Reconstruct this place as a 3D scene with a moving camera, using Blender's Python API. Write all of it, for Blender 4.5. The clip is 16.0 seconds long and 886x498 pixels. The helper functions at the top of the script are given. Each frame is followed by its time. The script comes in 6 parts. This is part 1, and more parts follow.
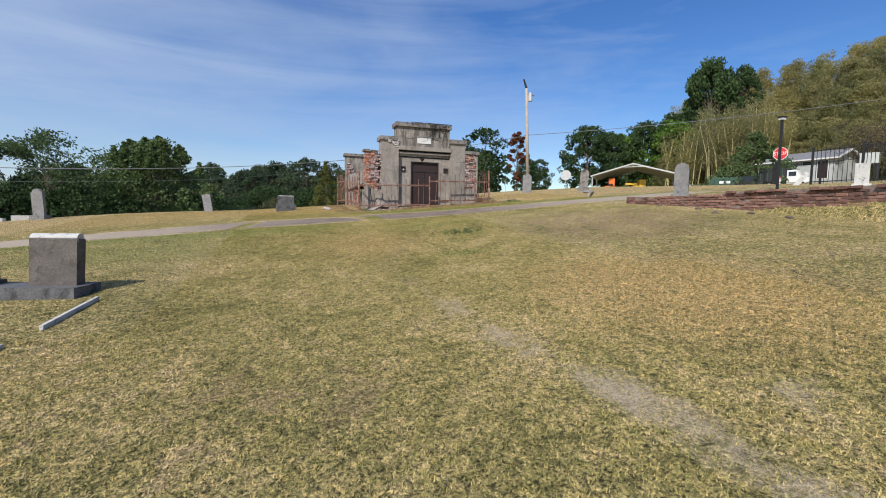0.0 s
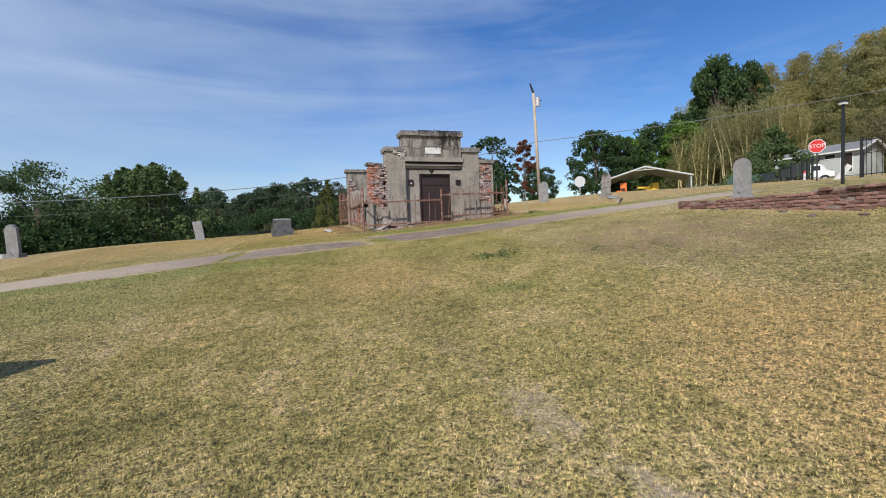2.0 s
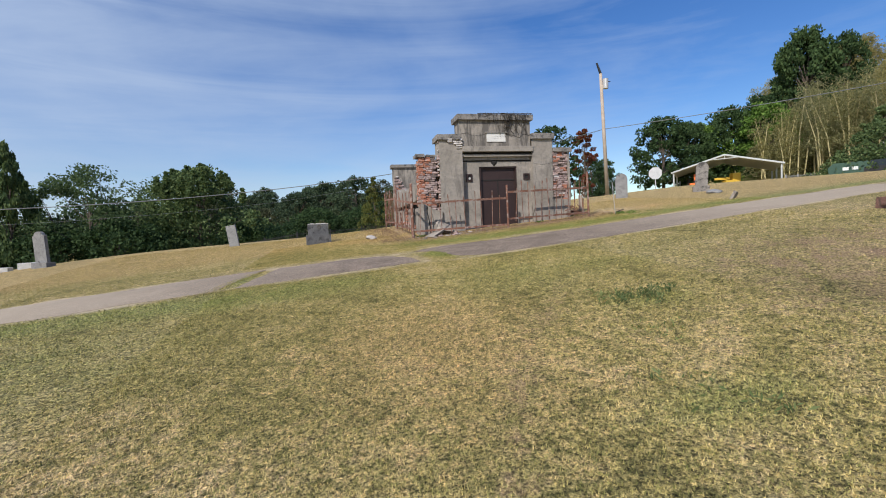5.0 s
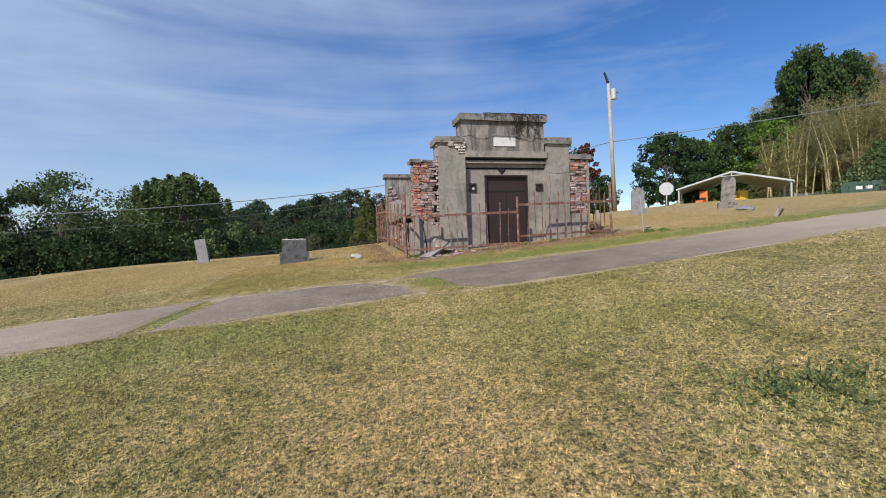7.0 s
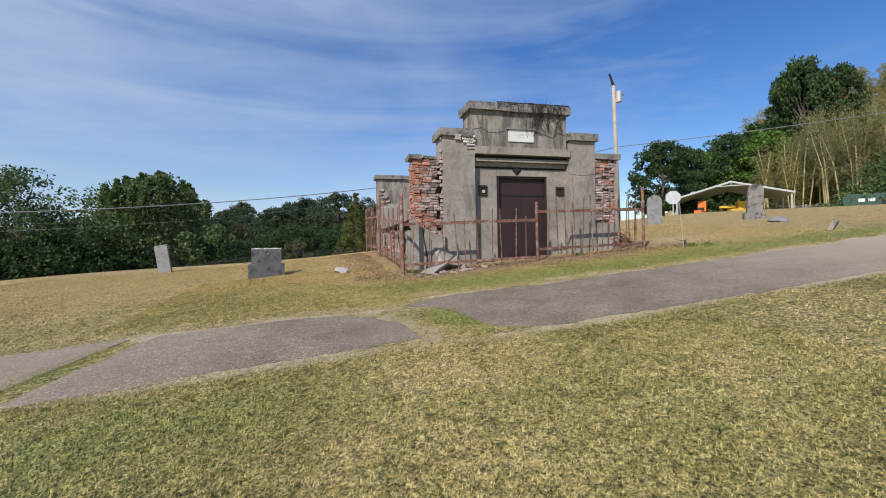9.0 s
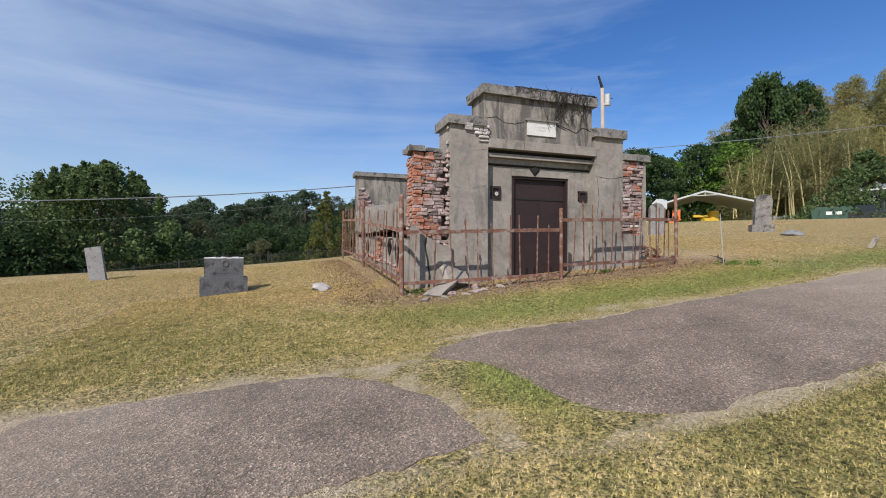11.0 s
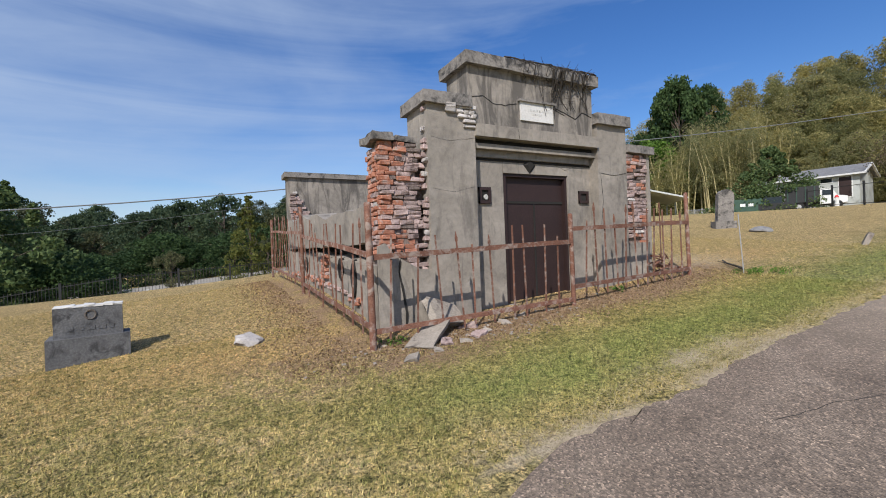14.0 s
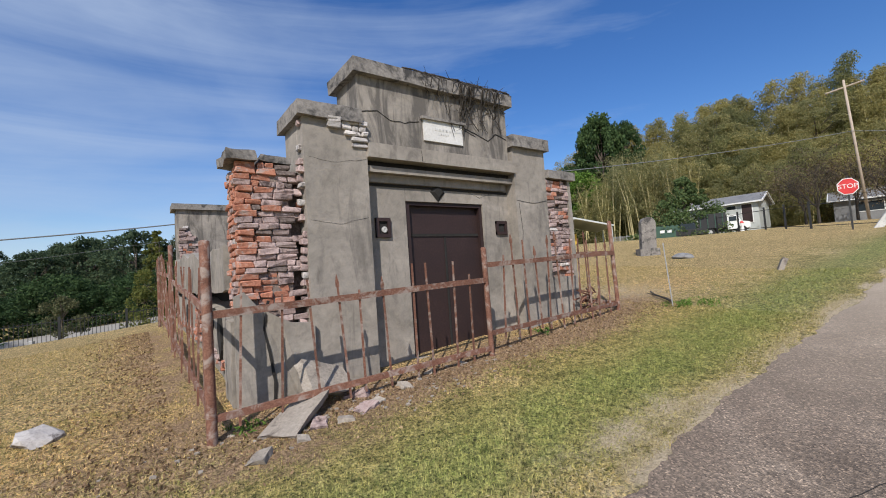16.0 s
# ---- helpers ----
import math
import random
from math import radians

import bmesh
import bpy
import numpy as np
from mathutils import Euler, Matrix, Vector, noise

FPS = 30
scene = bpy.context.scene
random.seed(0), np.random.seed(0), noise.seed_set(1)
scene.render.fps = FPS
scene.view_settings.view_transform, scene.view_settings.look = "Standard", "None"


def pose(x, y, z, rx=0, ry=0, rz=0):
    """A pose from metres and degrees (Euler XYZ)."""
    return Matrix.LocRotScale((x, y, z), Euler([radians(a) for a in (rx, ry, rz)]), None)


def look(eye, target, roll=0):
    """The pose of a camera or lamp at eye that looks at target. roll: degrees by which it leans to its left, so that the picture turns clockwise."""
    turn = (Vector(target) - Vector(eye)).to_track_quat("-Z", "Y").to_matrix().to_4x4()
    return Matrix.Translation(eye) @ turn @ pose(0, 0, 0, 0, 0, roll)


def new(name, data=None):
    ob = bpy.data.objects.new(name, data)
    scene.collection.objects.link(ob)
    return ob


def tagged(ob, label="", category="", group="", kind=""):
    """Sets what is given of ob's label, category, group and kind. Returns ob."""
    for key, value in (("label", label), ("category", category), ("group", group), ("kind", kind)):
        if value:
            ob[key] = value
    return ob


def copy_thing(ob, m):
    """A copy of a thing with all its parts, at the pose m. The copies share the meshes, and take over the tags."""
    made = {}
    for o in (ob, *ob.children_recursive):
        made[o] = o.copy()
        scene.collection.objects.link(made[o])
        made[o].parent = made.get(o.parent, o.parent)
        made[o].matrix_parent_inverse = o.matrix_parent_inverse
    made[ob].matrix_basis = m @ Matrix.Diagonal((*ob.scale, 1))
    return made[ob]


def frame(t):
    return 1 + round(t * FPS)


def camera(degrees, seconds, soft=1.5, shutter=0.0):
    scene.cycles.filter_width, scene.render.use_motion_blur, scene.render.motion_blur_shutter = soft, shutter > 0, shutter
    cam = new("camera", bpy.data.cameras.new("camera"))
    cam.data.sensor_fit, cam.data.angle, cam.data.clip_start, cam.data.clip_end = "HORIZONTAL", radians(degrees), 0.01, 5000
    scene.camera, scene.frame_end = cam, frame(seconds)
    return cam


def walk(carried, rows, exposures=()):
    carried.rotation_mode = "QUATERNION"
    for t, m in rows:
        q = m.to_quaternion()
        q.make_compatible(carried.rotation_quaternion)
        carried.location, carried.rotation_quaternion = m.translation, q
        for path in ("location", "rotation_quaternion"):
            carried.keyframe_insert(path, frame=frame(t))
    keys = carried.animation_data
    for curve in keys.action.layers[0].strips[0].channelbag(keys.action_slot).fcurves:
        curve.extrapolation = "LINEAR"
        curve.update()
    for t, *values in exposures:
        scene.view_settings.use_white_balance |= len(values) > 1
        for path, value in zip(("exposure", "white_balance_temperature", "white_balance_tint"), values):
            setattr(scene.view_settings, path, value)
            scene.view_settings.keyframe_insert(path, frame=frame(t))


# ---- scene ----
cam = camera(91.8, 16.0, 1.0)
PATH = [
    (0, (0.000, 0.000, 1.500), (0.650, 1.885, 1.342), 0.76),
    (0.5, (0.095, 0.517, 1.532), (0.773, 2.393, 1.399), -1.21),
    (1, (0.205, 1.058, 1.607), (0.896, 2.931, 1.493), -2.00),
    (1.5, (0.218, 1.606, 1.649), (0.899, 3.483, 1.549), -2.01),
    (2, (0.274, 2.159, 1.654), (0.903, 4.055, 1.558), -2.06),
    (2.5, (0.282, 2.668, 1.689), (0.716, 4.618, 1.589), -2.25),
    (3, (0.365, 3.187, 1.761), (0.784, 5.140, 1.656), -2.46),
    (3.5, (0.484, 3.682, 1.830), (0.913, 5.632, 1.722), -1.95),
    (4, (0.483, 4.191, 1.841), (0.876, 6.148, 1.725), -3.59),
    (4.2, (0.460, 4.406, 1.873), (0.863, 6.362, 1.757), -3.38),
    (6.3, (1.037, 6.768, 2.020), (1.463, 8.721, 1.953), -2.06),
    (6.5, (1.019, 6.959, 2.016), (1.450, 8.911, 1.957), -2.05),
    (7, (1.056, 7.493, 2.067), (1.501, 9.443, 2.030), -1.84),
    (7.5, (1.188, 8.007, 2.117), (1.667, 9.948, 2.092), -0.70),
    (8, (1.146, 8.521, 2.132), (1.634, 10.460, 2.109), -0.90),
    (8.5, (1.146, 9.040, 2.153), (1.641, 10.977, 2.136), -0.89),
    (9, (1.153, 9.549, 2.235), (1.653, 11.486, 2.223), -0.98),
    (9.2, (1.108, 9.758, 2.216), (1.611, 11.693, 2.209), -0.58),
    (11.3, (0.935, 11.790, 2.511), (1.594, 13.678, 2.506), -0.13),
    (11.5, (0.980, 11.960, 2.537), (1.647, 13.846, 2.542), -0.42),
    (12, (0.965, 12.374, 2.590), (1.656, 14.251, 2.600), -0.60),
    (12.5, (0.932, 12.802, 2.674), (1.639, 14.673, 2.676), -0.49),
    (13, (0.964, 13.190, 2.705), (1.681, 15.057, 2.699), -0.58),
    (13.5, (1.008, 13.476, 2.764), (1.777, 15.322, 2.755), -0.83),
    (14, (1.043, 13.828, 2.808), (1.976, 15.597, 2.797), -2.19),
    (14.5, (1.240, 14.045, 2.833), (2.195, 15.803, 2.850), -3.07),
    (15, (1.523, 14.186, 2.877), (2.539, 15.907, 2.949), -3.12),
    (15.5, (1.806, 14.381, 2.906), (2.906, 16.048, 3.007), -3.55),
    (16, (2.112, 14.461, 2.922), (3.279, 16.082, 3.039), -4.00),
]
walk(cam, [(t, look(e, g, r)) for t, e, g, r in PATH])

# ---- world, sun ----
SUN_FROM = Vector((-0.62, -0.62, 0.78)).normalized()
world = bpy.data.worlds.new("sky")
scene.world = world
world.use_nodes = True
wn, wl = world.node_tree.nodes, world.node_tree.links
sky = wn.new("ShaderNodeTexSky")
sky.sky_type, sky.sun_disc = "NISHITA", False
sky.sun_elevation = math.asin(SUN_FROM.z)
sky.sun_rotation = math.atan2(SUN_FROM.x, SUN_FROM.y)
sky.air_density, sky.dust_density, sky.ozone_density = 1.0, 0.5, 2.2
bg = wn["Background"]
bg.inputs[1].default_value = 0.12
# thin cirrus: a broad veil, denser to the west, and fine streaks in it
co = wn.new("ShaderNodeTexCoord")


def sky_noise(turn, scale, size, detail, rough, dist):
    mp = wn.new("ShaderNodeMapping")
    mp.inputs["Rotation"].default_value, mp.inputs["Scale"].default_value = turn, scale
    wl.new(co.outputs["Generated"], mp.inputs[0])
    nz = wn.new("ShaderNodeTexNoise")
    nz.inputs["Scale"].default_value, nz.inputs["Detail"].default_value = size, detail
    nz.inputs["Roughness"].default_value, nz.inputs["Distortion"].default_value = rough, dist
    wl.new(mp.outputs[0], nz.inputs["Vector"])
    return nz.outputs[0]


def sky_math(op, p, q):
    m = wn.new("ShaderNodeMath")
    m.operation = op
    for s, v in zip(m.inputs, (p, q)):
        if isinstance(v, (int, float)):
            s.default_value = v
        else:
            wl.new(v, s)
    return m.outputs[0]


veil = sky_noise((0.1, 0.2, 0.6), (1.0, 1.0, 2.4), 1.5, 6.0, 0.55, 0.3)
streak = sky_noise((0.16, 0.30, 0.45), (0.8, 1.6, 9.0), 1.5, 8.0, 0.6, 0.6)
sep = wn.new("ShaderNodeSeparateXYZ")
wl.new(co.outputs["Generated"], sep.inputs[0])
west = sky_math("MULTIPLY", sep.outputs[0], -0.30)
cover = sky_math("ADD", sky_math("ADD", sky_math("MULTIPLY", veil, 0.55), sky_math("MULTIPLY", streak, 0.5)), west)
cr = wn.new("ShaderNodeValToRGB")
cr.color_ramp.elements[0].position, cr.color_ramp.elements[1].position = 0.36, 0.82
cr.color_ramp.elements[0].color = (0.03, 0.03, 0.03, 1)
cr.color_ramp.elements[1].color = (0.85, 0.85, 0.85, 1)
wl.new(cover, cr.inputs[0])
mx = wn.new("ShaderNodeMix")
mx.data_type = "RGBA"
mx.inputs["B"].default_value = (4.1, 5.05, 6.7, 1)
wl.new(cr.outputs[0], mx.inputs["Factor"])
hs = wn.new("ShaderNodeHueSaturation")
hs.inputs["Hue"].default_value = 0.513
hs.inputs["Saturation"].default_value = 1.36
hs.inputs["Value"].default_value = 1.12
wl.new(sky.outputs[0], hs.inputs["Color"])
wl.new(hs.outputs[0], mx.inputs["A"])
wl.new(mx.outputs["Result"], bg.inputs[0])
sun = new("sun", bpy.data.lights.new("sun", "SUN"))
sun.data.energy, sun.data.angle, sun.data.color = 4.6, radians(0.5), (1.0, 0.955, 0.90)
sun.matrix_world = look(SUN_FROM * 60, (0, 0, 0))
scene.view_settings.exposure = 0.0

# ---- materials ----
def tree_of(name):
    m = bpy.data.materials.new(name)
    m.use_nodes = True
    return m, m.node_tree.nodes, m.node_tree.links, m.node_tree.nodes["Principled BSDF"]


def ramp(n, stops):
    r = n.new("ShaderNodeValToRGB")
    e = r.color_ramp.elements
    while len(e) < len(stops):
        e.new(0.5)
    for k, (p, c) in zip(e, stops):
        k.position, k.color = p, (*c, 1)
    return r


def noise_tex(n, l, vec, scale, detail=4.0, rough=0.55, dist=0.0):
    t = n.new("ShaderNodeTexNoise")
    t.inputs["Scale"].default_value, t.inputs["Detail"].default_value = scale, detail
    t.inputs["Roughness"].default_value, t.inputs["Distortion"].default_value = rough, dist
    l.new(vec, t.inputs["Vector"])
    return t.outputs[0]


def mix(n, l, f, a, b, kind="MIX"):
    m = n.new("ShaderNodeMix")
    m.data_type, m.blend_type = "RGBA", kind
    for sock, v in ((m.inputs["Factor"], f), (m.inputs["A"], a), (m.inputs["B"], b)):
        if isinstance(v, (int, float)):
            sock.default_value = v
        elif isinstance(v, tuple):
            sock.default_value = (*v, 1)
        else:
            l.new(v, sock)
    return m.outputs["Result"]


def bump(n, l, bsdf, height, strength, distance=0.02):
    b = n.new("ShaderNodeBump")
    b.inputs["Strength"].default_value, b.inputs["Distance"].default_value = strength, distance
    l.new(height, b.inputs["Height"])
    l.new(b.outputs[0], bsdf.inputs["Normal"])


def surface(name, dark, mid, light, scale=1.5, fine=30.0, rough=0.9, metal=0.0, relief=0.4, depth=0.01, vary=0.0, spots=None, spot_scale=6.0, spot_at=0.6):
    """Two scales of mottling, optional stains, fine relief; vary shifts each object's tone."""
    m, n, l, b = tree_of(name)
    co = n.new("ShaderNodeTexCoord").outputs["Object"]
    if vary:
        info = n.new("ShaderNodeObjectInfo")
        add = n.new("ShaderNodeVectorMath")
        add.operation = "ADD"
        sc = n.new("ShaderNodeVectorMath")
        sc.operation = "SCALE"
        sc.inputs[0].default_value = (37.0, 19.0, 53.0)
        l.new(info.outputs["Random"], sc.inputs["Scale"])
        l.new(co, add.inputs[0])
        l.new(sc.outputs[0], add.inputs[1])
        co = add.outputs[0]
    big = noise_tex(n, l, co, scale, 5.0, 0.6, 0.4)
    small = noise_tex(n, l, co, fine, 4.0, 0.6)
    c = ramp(n, [(0.28, dark), (0.5, mid), (0.72, light)])
    blend = n.new("ShaderNodeMath")
    blend.operation = "MULTIPLY_ADD"
    blend.inputs[1].default_value = 0.55
    l.new(small, blend.inputs[0])
    half = n.new("ShaderNodeMath")
    half.operation = "MULTIPLY"
    half.inputs[1].default_value = 0.45
    l.new(big, half.inputs[0])
    l.new(half.outputs[0], blend.inputs[2])
    l.new(blend.outputs[0], c.inputs[0])
    col = c.outputs[0]
    if spots:
        s = ramp(n, [(spot_at - 0.06, (0, 0, 0)), (spot_at + 0.06, (1, 1, 1))])
        l.new(noise_tex(n, l, co, spot_scale, 6.0, 0.65, 0.6), s.inputs[0])
        col = mix(n, l, s.outputs[0], col, spots)
    if vary:
        r = ramp(n, [(0.0, (1 - vary,) * 3), (1.0, (1 + vary,) * 3)])
        l.new(info.outputs["Random"], r.inputs[0])
        col = mix(n, l, 1.0, col, r.outputs[0], "MULTIPLY")
    l.new(col, b.inputs["Base Color"])
    b.inputs["Roughness"].default_value, b.inputs["Metallic"].default_value = rough, metal
    bump(n, l, b, blend.outputs[0], relief, depth)
    return m


def leaf_mat(name, a, b_col, c, thin=0.3):
    m, n, l, b = tree_of(name)
    g = n.new("ShaderNodeNewGeometry")
    r = ramp(n, [(0.0, a), (0.55, b_col), (1.0, c)])
    l.new(g.outputs["Random Per Island"], r.inputs[0])
    info = n.new("ShaderNodeObjectInfo")
    v = ramp(n, [(0.0, (0.75, 0.8, 0.8)), (1.0, (1.2, 1.15, 1.0))])
    l.new(info.outputs["Random"], v.inputs[0])
    col = mix(n, l, 1.0, r.outputs[0], v.outputs[0], "MULTIPLY")
    l.new(col, b.inputs["Base Color"])
    b.inputs["Roughness"].default_value = 0.8
    b.inputs["Specular IOR Level"].default_value = 0.25
    t = n.new("ShaderNodeBsdfTranslucent")
    l.new(col, t.inputs[0])
    ms = n.new("ShaderNodeMixShader")
    ms.inputs[0].default_value = thin
    l.new(b.outputs[0], ms.inputs[1])
    l.new(t.outputs[0], ms.inputs[2])
    l.new(ms.outputs[0], n["Material Output"].inputs[0])
    return m


def stucco_material(name, runs_at, runs_by):
    m, n, l, b = tree_of(name)
    co = n.new("ShaderNodeTexCoord").outputs["Object"]
    mp = n.new("ShaderNodeMapping")
    mp.inputs["Scale"].default_value = (4.2, 4.2, 0.9)
    l.new(co, mp.inputs[0])
    broad = noise_tex(n, l, co, 1.4, 7.0, 0.68, 0.7)
    grain = noise_tex(n, l, co, 55.0, 4.0, 0.7)
    pits = noise_tex(n, l, co, 11.0, 6.0, 0.7, 0.4)
    base = ramp(n, [(0.30, (0.17, 0.15, 0.128)), (0.44, (0.255, 0.227, 0.194)), (0.58, (0.31, 0.275, 0.236)), (0.72, (0.39, 0.345, 0.293))])
    l.new(broad, base.inputs[0])
    tone = ramp(n, [(0.30, (0.8, 0.8, 0.8)), (0.5, (1, 1, 1)), (0.68, (1.13, 1.12, 1.10))])
    l.new(pits, tone.inputs[0])
    col = mix(n, l, 1.0, base.outputs[0], tone.outputs[0], "MULTIPLY")
    runs = ramp(n, [(runs_at, (0, 0, 0)), (runs_at + 0.14, (runs_by,) * 3)])
    l.new(noise_tex(n, l, mp.outputs[0], 1.0, 7.0, 0.68, 0.9), runs.inputs[0])
    col = mix(n, l, runs.outputs[0], col, (0.085, 0.076, 0.068))
    l.new(col, b.inputs["Base Color"])
    b.inputs["Roughness"].default_value = 0.95
    add = n.new("ShaderNodeMath")
    add.operation = "MULTIPLY_ADD"
    add.inputs[1].default_value = 0.35
    l.new(grain, add.inputs[0])
    l.new(pits, add.inputs[2])
    bump(n, l, b, add.outputs[0], 0.55, 0.015)
    return m


STUCCO = stucco_material("grey_stucco", 0.55, 0.55)
STAINED = stucco_material("stained_stucco", 0.44, 0.82)
CAPST = surface("weathered_cement", (0.07, 0.065, 0.06), (0.22, 0.20, 0.18), (0.34, 0.31, 0.28), 2.5, 25, 0.95, 0, 0.6, 0.015, spots=(0.05, 0.047, 0.045), spot_scale=4, spot_at=0.58)
BRICK = surface("old_brick", (0.21, 0.075, 0.047), (0.42, 0.172, 0.105), (0.53, 0.30, 0.22), 9, 45, 0.95, 0, 0.8, 0.012, 0.2, spots=(0.42, 0.32, 0.28), spot_scale=9, spot_at=0.60)
BRICKD = surface("limed_brick", (0.20, 0.135, 0.122), (0.40, 0.295, 0.27), (0.55, 0.45, 0.415), 9, 45, 0.95, 0, 0.8, 0.012, 0.25, spots=(0.09, 0.06, 0.055), spot_scale=7, spot_at=0.6)
REDBRICK = surface("red_wall_brick", (0.10, 0.055, 0.044), (0.205, 0.108, 0.082), (0.30, 0.18, 0.14), 8, 40, 0.95, 0, 0.8, 0.01, 0.4, spots=(0.06, 0.045, 0.04), spot_scale=6, spot_at=0.62)
PALEBRICK = surface("whitewashed_brick", (0.30, 0.27, 0.25), (0.50, 0.46, 0.43), (0.64, 0.60, 0.57), 9, 45, 0.95, 0, 0.8, 0.012, 0.25, spots=(0.12, 0.10, 0.09), spot_scale=7, spot_at=0.6)
RUBBLE = surface("tan_rubble", (0.20, 0.17, 0.14), (0.34, 0.295, 0.245), (0.47, 0.41, 0.35), 5, 40, 1.0, 0, 0.8, 0.015, 0.15, spots=(0.16, 0.13, 0.11), spot_scale=6, spot_at=0.62)
GRAVEL = surface("pale_gravel", (0.21, 0.195, 0.17), (0.29, 0.27, 0.24), (0.36, 0.34, 0.31), 0.6, 12, 1.0, 0, 0.5, 0.02)
PIERMORTAR = surface("pale_lime_mortar", (0.06, 0.045, 0.04), (0.22, 0.165, 0.14), (0.36, 0.29, 0.25), 7, 40, 1.0, 0, 0.9, 0.02)
MORTAR = surface("lime_mortar", (0.05, 0.037, 0.032), (0.13, 0.098, 0.085), (0.26, 0.21, 0.185), 6, 40, 1.0, 0, 0.9, 0.015)
RUST = surface("rusted_iron", (0.075, 0.032, 0.022), (0.19, 0.085, 0.055), (0.33, 0.175, 0.12), 5, 60, 0.85, 0.15, 0.5, 0.004, 0.15, spots=(0.33, 0.26, 0.22), spot_scale=7, spot_at=0.57)
DOORM = surface("brown_steel_door", (0.022, 0.012, 0.011), (0.034, 0.0175, 0.016), (0.052, 0.028, 0.025), 2, 40, 0.6, 0.1, 0.2, 0.003)
DARK = surface("dark_void", (0.012, 0.011, 0.01), (0.02, 0.018, 0.016), (0.03, 0.027, 0.025), 3, 20, 0.95)
MARBLE = surface("white_marble", (0.50, 0.48, 0.45), (0.66, 0.64, 0.60), (0.78, 0.76, 0.73), 3, 30, 0.7, 0, 0.2, 0.004)
DSTONE = surface("dark_grey_gravestone", (0.055, 0.055, 0.058), (0.115, 0.114, 0.115), (0.20, 0.198, 0.195), 3.5, 45, 0.8, 0, 0.4, 0.006, spots=(0.045, 0.044, 0.045), spot_scale=5, spot_at=0.58)
GSTONE = surface("grey_gravestone", (0.11, 0.105, 0.105), (0.21, 0.205, 0.20), (0.33, 0.325, 0.315), 4, 45, 0.85, 0, 0.4, 0.006, 0.1, spots=(0.09, 0.085, 0.085), spot_scale=6, spot_at=0.62)
WSTONE = surface("white_gravestone", (0.38, 0.37, 0.35), (0.55, 0.54, 0.51), (0.70, 0.69, 0.66), 5, 50, 0.85, 0, 0.3, 0.005, 0.1, spots=(0.22, 0.21, 0.2), spot_scale=7, spot_at=0.62)
BRONZE = surface("aged_gravestone", (0.06, 0.052, 0.045), (0.105, 0.09, 0.078), (0.18, 0.155, 0.135), 4, 45, 0.8, 0, 0.3, 0.005, spots=(0.06, 0.05, 0.045), spot_scale=5, spot_at=0.6)
BARK = surface("bark", (0.05, 0.04, 0.03), (0.11, 0.085, 0.065), (0.19, 0.155, 0.12), 3, 25, 0.95, 0, 0.8, 0.03, 0.2)
WOODP = surface("bleached_pole_wood", (0.26, 0.20, 0.15), (0.42, 0.34, 0.27), (0.55, 0.47, 0.39), 2, 30, 0.9, 0, 0.4, 0.006)
STEEL = surface("galvanised_steel", (0.36, 0.36, 0.36), (0.50, 0.50, 0.50), (0.62, 0.62, 0.62), 4, 40, 0.5, 0.4, 0.15, 0.003)
BLACKP = surface("black_paint", (0.012, 0.012, 0.012), (0.02, 0.02, 0.02), (0.035, 0.035, 0.035), 4, 40, 0.5, 0, 0.15, 0.003)
WHITEP = surface("white_paint", (0.60, 0.60, 0.58), (0.72, 0.72, 0.70), (0.82, 0.82, 0.80), 1.5, 20, 0.6, 0, 0.15, 0.004)
REDP = surface("red_paint", (0.45, 0.02, 0.02), (0.6, 0.03, 0.03), (0.7, 0.05, 0.05), 4, 30, 0.45, 0, 0.1, 0.002)
GREENP = surface("dark_green_paint", (0.015, 0.045, 0.03), (0.03, 0.075, 0.05), (0.05, 0.10, 0.07), 3, 30, 0.5, 0, 0.1, 0.003)
ORANGEP = surface("orange_paint", (0.6, 0.12, 0.03), (0.75, 0.18, 0.04), (0.85, 0.28, 0.06), 3, 30, 0.5, 0, 0.1, 0.003)
YELLOWP = surface("yellow_paint", (0.5, 0.32, 0.03), (0.65, 0.42, 0.05), (0.75, 0.5, 0.08), 3, 30, 0.5, 0, 0.1, 0.003)
HOUSEP = surface("weathered_house_paint", (0.36, 0.38, 0.36), (0.46, 0.48, 0.46), (0.54, 0.56, 0.53), 1.2, 18, 0.7, 0, 0.2, 0.005)
# house paint darkened in its colour, for walls that lie in shade
SHADEDP = surface("shaded_house_paint", (0.13, 0.13, 0.13), (0.20, 0.20, 0.20), (0.27, 0.27, 0.265), 1.5, 18, 0.8, 0, 0.2, 0.005)
ROOF = surface("grey_roofing", (0.12, 0.12, 0.125), (0.19, 0.19, 0.195), (0.26, 0.26, 0.265), 2, 20, 0.8, 0, 0.3, 0.01)
GLASS = surface("dark_window_glass", (0.015, 0.02, 0.022), (0.02, 0.026, 0.03), (0.03, 0.036, 0.04), 2, 10, 0.08, 0, 0.02, 0.002)
RUBBER = surface("tyre_rubber", (0.012, 0.012, 0.012), (0.02, 0.02, 0.02), (0.03, 0.03, 0.03), 5, 40, 0.85)
CABLE = surface("pale_cable", (0.11, 0.12, 0.13), (0.17, 0.18, 0.19), (0.24, 0.25, 0.26), 3, 30, 0.6)
VINE = surface("dry_vine", (0.02, 0.017, 0.015), (0.045, 0.037, 0.03), (0.085, 0.068, 0.052), 8, 50, 0.95)
